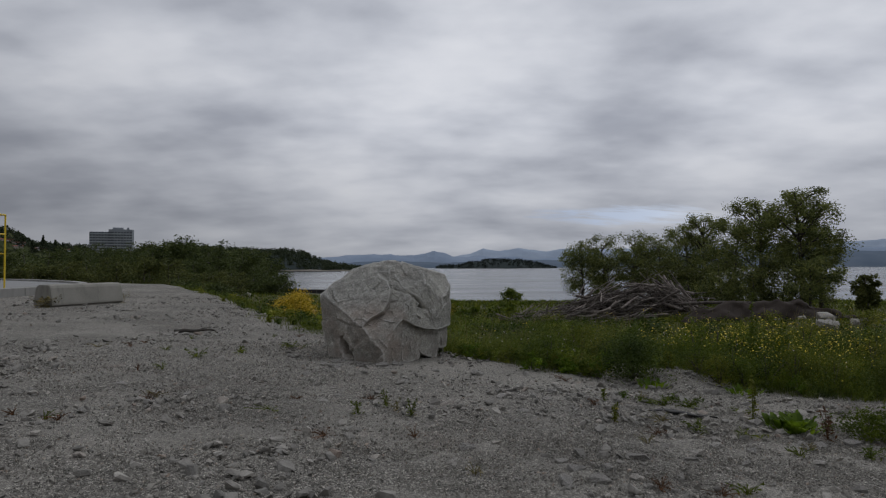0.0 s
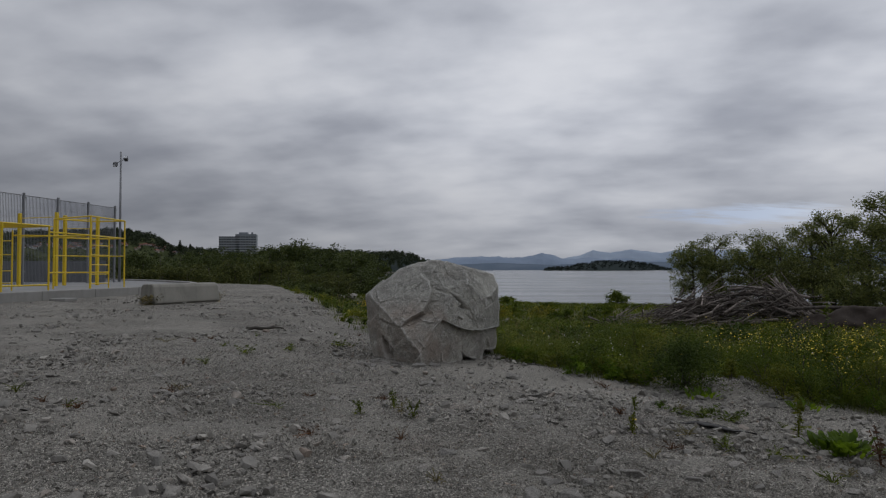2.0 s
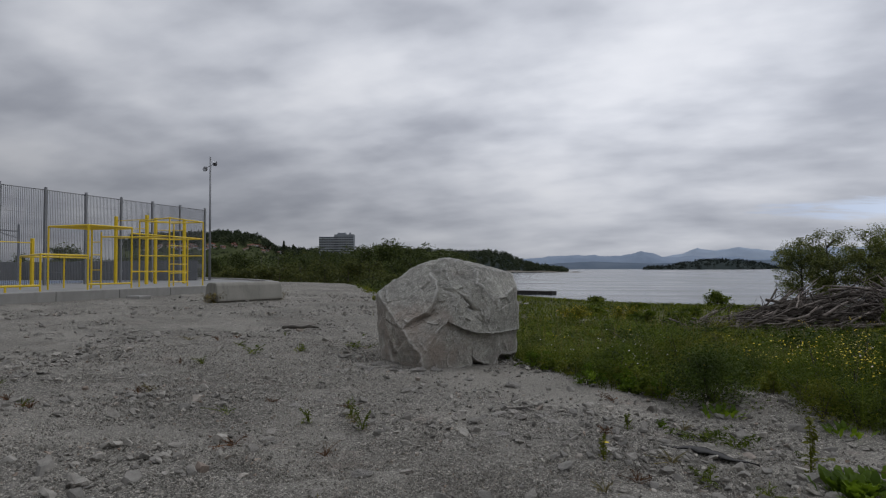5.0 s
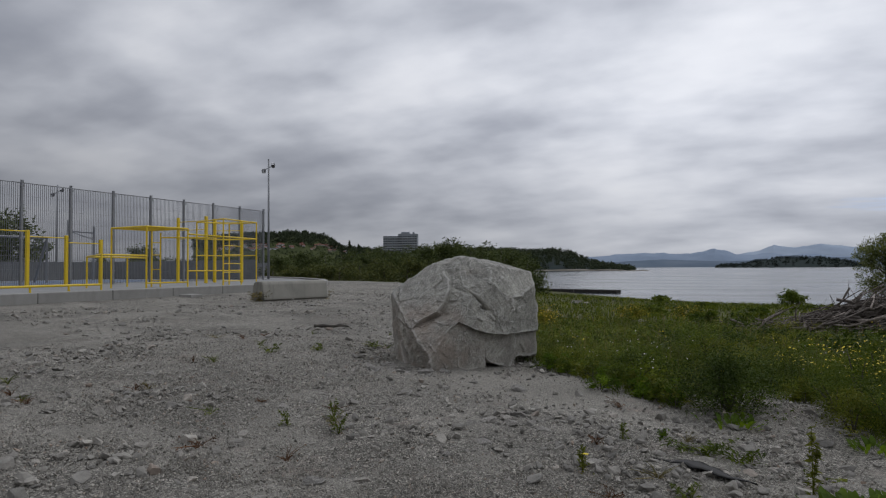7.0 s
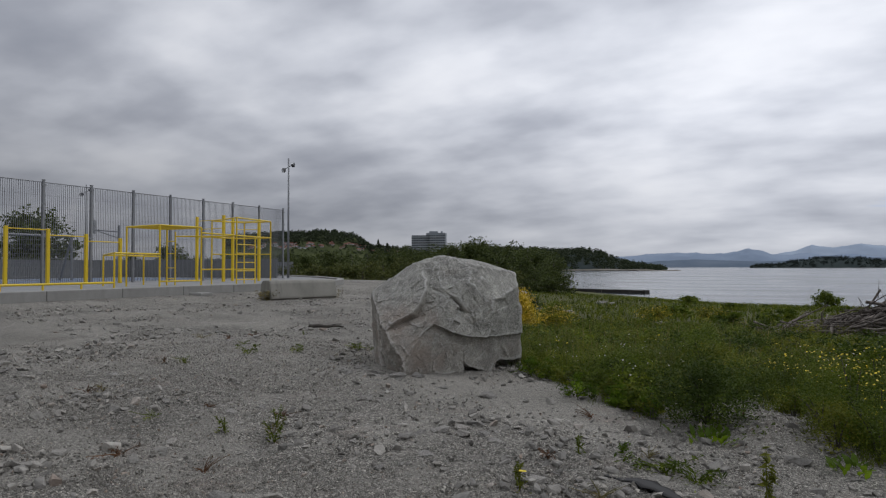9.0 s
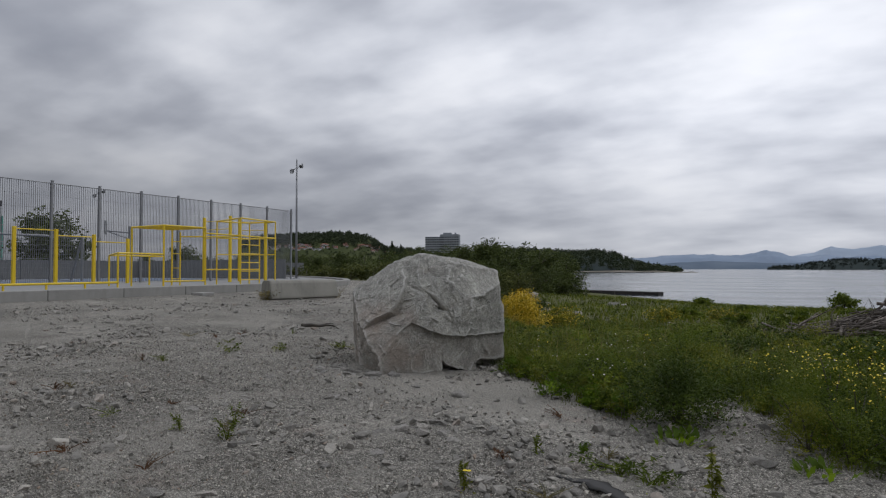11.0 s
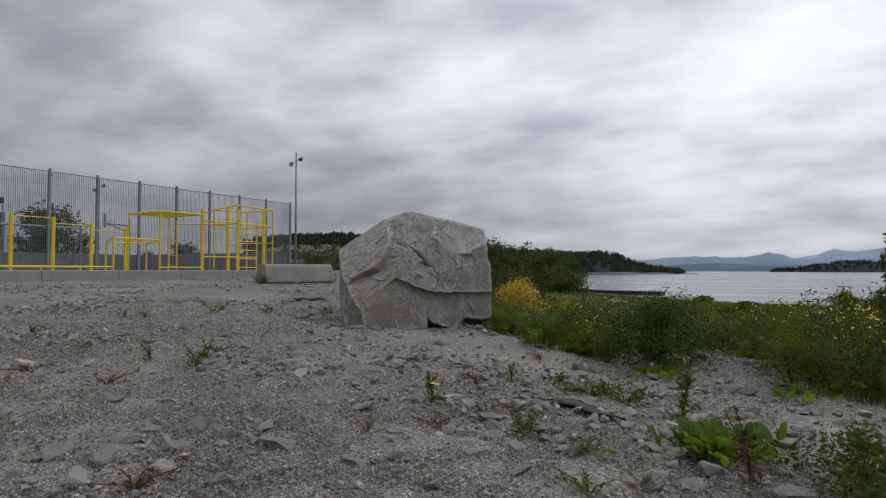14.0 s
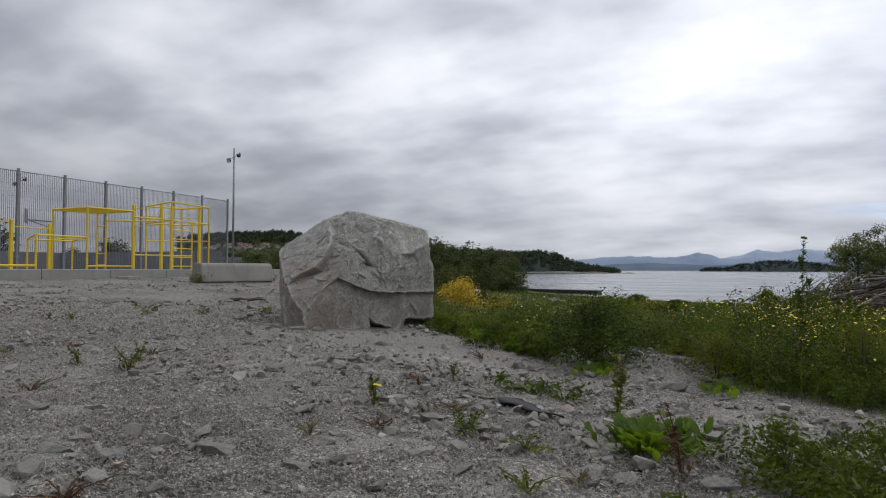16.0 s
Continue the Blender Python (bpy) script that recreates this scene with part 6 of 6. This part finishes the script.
for az, d, el, w in ((19, 62, 0.5, 2.2), (21.5, 58, 0.2, 2.2), (24, 56, 0.6, 2.4), (26.5, 53, -0.2, 2.0), (29, 52, 0.4, 2.2), (30.4, 50, 0.8, 2.2), (15, 70, 0.6, 2.5), (34.2, 49, -0.6, 0.8)):
    x, y = polar(az, d)
    z = float(ground_z(x, y))
    m = tree_meshes(TR, 1.46 + d * math.tan(radians(el)) - z, w * 1.15, 5200, 0.15, M_OLIVE if TR.random() < 0.5 else M_TREE, 0.0, 75, 6)
    plant_tree("willow_bush", m, (x, y), (1, 1), 0, "round green willow bush below the birches", "bush", "shore bushes")

SCRUB = [tree_meshes(TR, 7.0, 3.3, 4400, 0.27, M_SCRUB, 0.0, 150, 8) for _ in range(4)]
THICKET = [tree_meshes(TR, 7.0, 3.4, 4400, 0.26, M_OLIVE, 0.0, 170, 8) for _ in range(3)]
# dark scrub and trees between the gravel and the town; degrees to the left, distance, top in degrees
wood_ = [(16.2, 120, 0.9), (17.5, 150, 1.7), (18.6, 128, 1.9), (20.0, 165, 2.2), (21.2, 130, 2.0), (22.3, 168, 2.45), (23.2, 172, 2.75), (24.2, 168, 2.7), (25.2, 150, 2.2), (26.0, 120, 1.8), (27.2, 140, 2.0), (28.5, 120, 1.7), (29.5, 150, 1.9), (30.8, 125, 1.75), (32, 140, 1.8), (33.2, 120, 1.7),
         (34.5, 140, 1.7), (36, 115, 1.6), (37.4, 130, 1.7), (39, 115, 1.55), (40.5, 130, 1.6), (42, 120, 1.5), (43.5, 130, 1.5), (45, 130, 1.5), (19.2, 95, 0.6), (21, 90, 0.9), (23, 85, 1.2), (25, 80, 1.0), (27, 75, 0.9), (29, 72, 0.8), (31, 70, 0.8), (33, 66, 0.7), (35, 64, 0.6), (37.2, 62, 0.5),
         (39, 60, 0.4), (41, 60, 0.5), (43, 60, 0.4), (17.8, 105, 0.2), (20, 78, -0.2), (22, 70, -0.1), (24.5, 62, 0), (46, 70, 0.8), (48, 100, 1.4), (50, 80, 1.0), (53, 90, 1.3), (18.4, 200, 1.6), (19.4, 230, 1.7), (17.0, 260, 1.4), (18.0, 300, 1.5), (20.8, 240, 1.9), (26.6, 190, 2.0), (30, 190, 1.9)]
for az, d, el in wood_:
    x, y = polar(-az, d, (1.5, 2.4))
    z = float(ground_z(x, y))
    top = 1.42 + d * math.tan(radians(el - (0.22 if az > 30 else 0.30 if 20 < az < 25.5 else 0.0))) - z
    k = top / 7
    near_ = d < 82
    mesh_ = THICKET[int(TR.integers(0, 3))] if near_ else SCRUB[int(TR.integers(0, 4))]
    plant_tree("scrub_tree", mesh_, (x, y), (max(k, 0.75) * (1.15 if d > 100 else 1.0), k), TR.uniform(0, 360), "olive-green willow thicket before darker trees" if near_ else "dense dark green broadleaf tree in a belt of scrub", group="scrub belt")


x, y = polar(-23.75, 150, (2.6, 3.2))
plant_tree("round_tree", tree_meshes(TR, 1.42 + 150 * math.tan(radians(2.62)) - float(ground_z(x, y)), 5.2, 9000, 0.42, M_SCRUB, 0.0, 190, 10), (x, y), (1, 1), 0, "broad round dark green tree over the scrub belt", group="scrub belt")


def forest(name, spots, label, size, per=46, mat=None):
    """A far wood: many small crowns of leaf clumps, as one mass."""
    rng = np.random.default_rng(len(spots))
    spots = np.array(spots)
    n = len(spots)
    u = rng.normal(0, 1, (n, per, 3))
    u /= np.linalg.norm(u, axis=2)[:, :, None]
    u *= rng.random((n, per, 1)) ** 0.33
    u[:, :, 2] = np.abs(u[:, :, 2]) * 1.0
    p = spots[:, None, :3] + u * spots[:, None, 3:4] * np.array((0.55, 0.55, 1.0))
    v, f = leaf_cloud(p.reshape(-1, 3), np.repeat(spots[:, 3] * size, per) * rng.uniform(0.6, 1.3, n * per), rng, 1.0)
    return tagged(new(name, np_mesh(name, v, f, mat or M_FOREST)), label, "wood", kind="stuff")


def hill_wood(name, prof, d0, d1, n, tall, label, mat, seed, z0=-4.2, clear=0.0, leaf=None):
    """A wooded hill: a rise of ground with a far wood standing on it. Degrees to the right, heights in metres."""
    rng = np.random.default_rng(seed)
    ridge(name + "_hill", prof, d0, d1 - d0, mat, "dark hillside under " + label, z0=z0, seed=seed, rough=0.05)
    az = rng.uniform(prof[0][0], prof[-1][0], n)
    r = rng.random(n) ** 0.8
    h = np.interp(az, [q[0] for q in prof], [q[1] for q in prof])
    d = d0 + (d1 - d0) * r
    z = z0 + (h - z0) * np.sin(np.pi * r * 0.5) ** 0.8
    s = tall * rng.uniform(0.6, 1.2, n) * np.where(r < clear, 0.42, 1.0)
    a = np.radians(az)
    forest(name, np.stack([EYE0[0] + d * np.sin(a), EYE0[1] + d * np.cos(a), z - s * 0.1, s], -1), label, 0.32, mat=leaf)


TOWN_HILL = [(-46, 48), (-42, 56), (-40, 58), (-37, 60), (-34.8, 54), (-33.4, 35), (-31, 31), (-28, 27), (-24, 22)]
hill_wood("peninsula_wood", [(-24, 28), (-20, 28), (-17, 25), (-15.5, 24), (-13.5, 25), (-12, 18), (-11, 8), (-9.5, 3), (-8, -2), (-7.2, -4.3)], 850, 1000, 900, 7.5, "dark pine wood along the far shore", M_ISLE, 5)
hill_wood("island_wood", [(-0.6, -4.2), (-0.2, 2), (1.5, 5), (2.6, 15), (4.2, 23), (5.6, 24), (7.2, 21), (8.6, 12), (9.6, 1), (10.3, -4.2)], 1950, 2070, 420, 8, "dark wooded island lying low in the fjord", M_ISLE, 12, leaf=M_FAR_WOOD)
hill_wood("town_hill_wood", TOWN_HILL, 950, 1100, 1300, 9, "dark wooded hill behind the town", M_SLOPE, 6, clear=0.42)


def pine_meshes(rng, height):
    """A far pine: a bare stem with an uneven cone of needle clumps."""
    v, f = tube_arrays([(0, 0, -3), (0, 0, height * 0.5), (0, 0, height * 0.97)], [0.45, 0.3, 0.05], 6)
    trunk = np_mesh("trunk", v, quads_to_tris(f), M_BARK, True)
    n = 420
    u = rng.random(n) ** 0.8
    a, r = rng.uniform(0, 2 * np.pi, n), rng.random(n) ** 0.5
    w = height * 0.24 * (1.05 - u) * (0.7 + 0.5 * np.abs(np.sin(u * 17)))
    p = np.stack([np.cos(a) * r * w, np.sin(a) * r * w, height * (0.12 + 0.88 * u)], -1)
    return trunk, np_mesh("crown", *leaf_cloud(p, height * 0.085 * rng.uniform(0.6, 1.3, n), rng, 0.5, 1.5), M_FOREST)


for az, d, tall_ in ((33.4, 1015, 17), (32.7, 1020, 23), (31.9, 1010, 21), (31.4, 1022, 15), (34.0, 1022, 14), (29.9, 1015, 13)):
    x, y = polar(-az, d, EYE0)
    crest = float(np.interp(-az, [q[0] for q in TOWN_HILL], [q[1] for q in TOWN_HILL]))
    z = -4.2 + (crest + 4.2) * math.sin(math.pi * (d - 950) / 300) ** 0.8
    plant_tree("pine_tree", pine_meshes(TR, tall_), (x, y), (1, 1), 0, "dark pine standing over the houses", group="pines on the hillside", z=z)

M_SHORE = make_far("bare_shore_rock", (0.13, 0.12, 0.10), (0.20, 0.185, 0.16), 0.05)
ridge("backdrop_shore_rocks", [(-17, -2.6), (-14, -2.2), (-12, -1.6), (-10.5, -2.4), (-9.2, -1.9), (-8.2, -2.8), (-7.6, -4.3)], 838, 14, M_SHORE, "bare rocky shoreline under the pine wood", rough=0.5, seed=19)
ridge("backdrop_skerry", [(-8.0, -4.3), (-7.4, -2.9), (-6.9, -3.2), (-6.3, -2.7), (-5.7, -4.3)], 800, 14, M_SHORE, "low bare skerry in the fjord", rough=0.4, seed=23)


# ---------------------------------------------------------------- town
def build_tower():
    t = thing("apartment_tower", (-367, 695, 0), "grey concrete apartment block with bands of dark windows", "building")
    grey, dark = make_concrete("tower_concrete", (0.24, 0.26, 0.285), 0.2, 0.1), make_paint("tower_glass", (0.075, 0.085, 0.10), 0.3)
    pale = make_concrete("balcony_concrete", (0.36, 0.385, 0.41), 0.2, 0.1)
    for nm, cx, w, h in (("wall", -9.6, 23, 44.0), ("wall", 9.3, 23.6, 47.0)):
        part(nm, box_bm((w, 16, h), (cx, 0, h / 2 - 2)), grey, t)
        for fl in range(13):
            z = 6 + fl * 2.95
            part("balcony_band", box_bm((w - 0.4, 0.9, 1.0), (cx, -8.35, z - 1.35)), pale, t, "pale concrete balcony front")
            for k in range(8):
                ob = part("window", box_bm((w / 8 - 0.9, 0.4, 1.5), (cx - w / 2 + (k + 0.5) * w / 8, -8.1, z)), dark, t)
    part("roof_house", box_bm((10, 8, 2.5), (6, 0, 46)), grey, t)
    part("roof_house", box_bm((2, 2, 2.6), (16, 0, 46.2)), grey, t)
    t.matrix_basis = pose(-367, 695, -1.0, 0, 0, 20)


build_tower()


def build_houses():
    rng = np.random.default_rng(17)
    roofs = [make_paint("red_tile_roof", (0.20, 0.075, 0.052), 0.8), make_paint("grey_slate_roof", (0.10, 0.10, 0.11), 0.8)]
    walls = [make_paint("white_boarding", (0.52, 0.53, 0.54), 0.7), make_paint("beige_boarding", (0.36, 0.32, 0.27), 0.7)]
    pane = make_paint("house_glass", (0.05, 0.06, 0.07), 0.3)
    for i in range(110):
        az = rng.uniform(27.5, 44)
        crest = float(np.interp(-az, [q[0] for q in TOWN_HILL], [q[1] for q in TOWN_HILL]))
        r = min(0.62, float(np.interp(29.0 + rng.uniform(-7, 5), (0, crest * 0.87), (0.1, 0.62))))
        d = 950 + 150 * r
        x, y = polar(-az, d, EYE0)
        z = -4.2 + (crest + 4.2) * math.sin(math.pi * r * 0.5) ** 0.8
        h = thing("house", (x, y, z), "small house with pitched roof on the far hillside", "house", "houses on the hillside")
        w, l, e = rng.uniform(3.2, 4.2), rng.uniform(3.5, 6.5), rng.uniform(2.2, 3.2)
        part("wall", box_bm((l, w, e + 4), (0, 0, e / 2 - 3.2)), walls[int(rng.integers(0, 2))], h)
        bm = bmesh.new()
        r = 1.4
        p = [bm.verts.new(q) for q in ((-l / 2 - 0.4, -w / 2 - 0.4, e - 1.2), (l / 2 + 0.4, -w / 2 - 0.4, e - 1.2), (l / 2 + 0.4, w / 2 + 0.4, e - 1.2), (-l / 2 - 0.4, w / 2 + 0.4, e - 1.2), (-l / 2 - 0.4, 0, e - 1.2 + r), (l / 2 + 0.4, 0, e - 1.2 + r))]
        for q in ((0, 1, 5, 4), (2, 3, 4, 5), (0, 4, 3), (1, 2, 5), (3, 2, 1, 0)):
            bm.faces.new([p[k] for k in q])
        part("roof", bm, roofs[0 if rng.random() < 0.6 else 1], h)
        for k in range(3):
            part("window", box_bm((0.6, 0.2, 0.6), (-l / 3 + k * l / 3, -w / 2 - 0.05, e - 2.1)), pane, h)
        h.matrix_basis = pose(x, y, z, 0, 0, az + rng.normal(0, 30))


build_houses()


def build_site():
    """A building wrapped in green scaffold netting, with trees before it, beyond the court."""
    t = thing("scaffolded_building", (-93.6, 38.2, 0.6), "building under dark roof wrapped in green scaffold netting", "building")
    net, blue, dark = make_paint("green_netting", (0.05, 0.25, 0.19), 0.8, 0, 0.6), make_paint("blue_sheeting", (0.06, 0.10, 0.22), 0.7, 0, 0.4), make_paint("dark_roofing", (0.035, 0.035, 0.04), 0.7)
    part("wall", box_bm((14, 18, 8.6), (0, 0, 4.3)), blue, t)
    part("roof", box_bm((15.5, 19.5, 0.8), (0, 0, 9.4), 0.1, 1), dark, t)
    part("netting", box_bm((0.2, 17.5, 8.0), (8.2, -0.5, 4.0)), net, t)
    part("netting", box_bm((15, 0.2, 7.8), (0.5, 9.6, 3.9)), net, t)
    for k in range(8):
        tube("scaffold_pole", (8.4, -9 + k * 2.6, 0), (8.4, -9 + k * 2.6, 8.8), 0.06, M_STEEL, t, 6)
    for z in (2.2, 4.4, 6.6):
        tube("scaffold_rail", (8.4, -9.2, z), (8.4, 9.6, z), 0.05, M_STEEL, t, 6)
    dome = [tree_meshes(TR, 6.5, 3.4, 5000, 0.34, M_SCRUB, 0.04, 170, 9) for _ in range(2)]
    for (x, y), s, up_, k in (((-48.2, 32.8), 0.86, 0.84, 0), ((-50, 27.0), 0.8, 0.6, 1), ((-53, 24), 0.9, 0.62, 1), ((-54, 20.5), 0.75, 0.55, 0), ((-56, 17), 0.7, 0.5, 1)):
        plant_tree("round_tree", dome[k], (x, y), (s, up_), k * 70, "round dark green tree behind the court", group="court trees", z=0.6)
    for (x, y), s in (((-62, 57), 0.62), ((-66, 62), 0.4), ((-68, 68), 0.4), ((-70, 78), 0.45), ((-66, 88), 0.5)):
        plant_tree("round_tree", dome[0], (x, y), (s, s), 20, "small dark tree far behind the court", group="court trees", z=0.3)


build_site()


def build_jetties():
    wood = make_wood("jetty_planks", (0.04, 0.038, 0.035), (0.10, 0.095, 0.09))
    for (x0, y0), (x1, y1), lab in (((-42, 142), (-17.5, 133), "long dark timber jetty at the near shore"), ((-215, 760), (-130, 800), "low stone mole at the far shore")):
        ln, a = math.hypot(x1 - x0, y1 - y0), math.degrees(math.atan2(y1 - y0, x1 - x0))
        j = thing("jetty", ((x0 + x1) / 2, (y0 + y1) / 2, -4), lab, "jetty")
        part("deck", box_bm((ln, 2.2, 0.75), (0, 0, 0.25), 0.02, 1), wood, j)
        for k in range(9):
            v, f = tube_arrays([(-ln / 2 + ln * k / 8, -1.0, -1.2), (-ln / 2 + ln * k / 8, -1.0, 0.75)], [0.14, 0.13], 8)
            child("pile", np_mesh("pile", v, quads_to_tris(f), wood), j)
        j.matrix_basis = pose((x0 + x1) / 2, (y0 + y1) / 2, -4, 0, 0, a)


build_jetties()
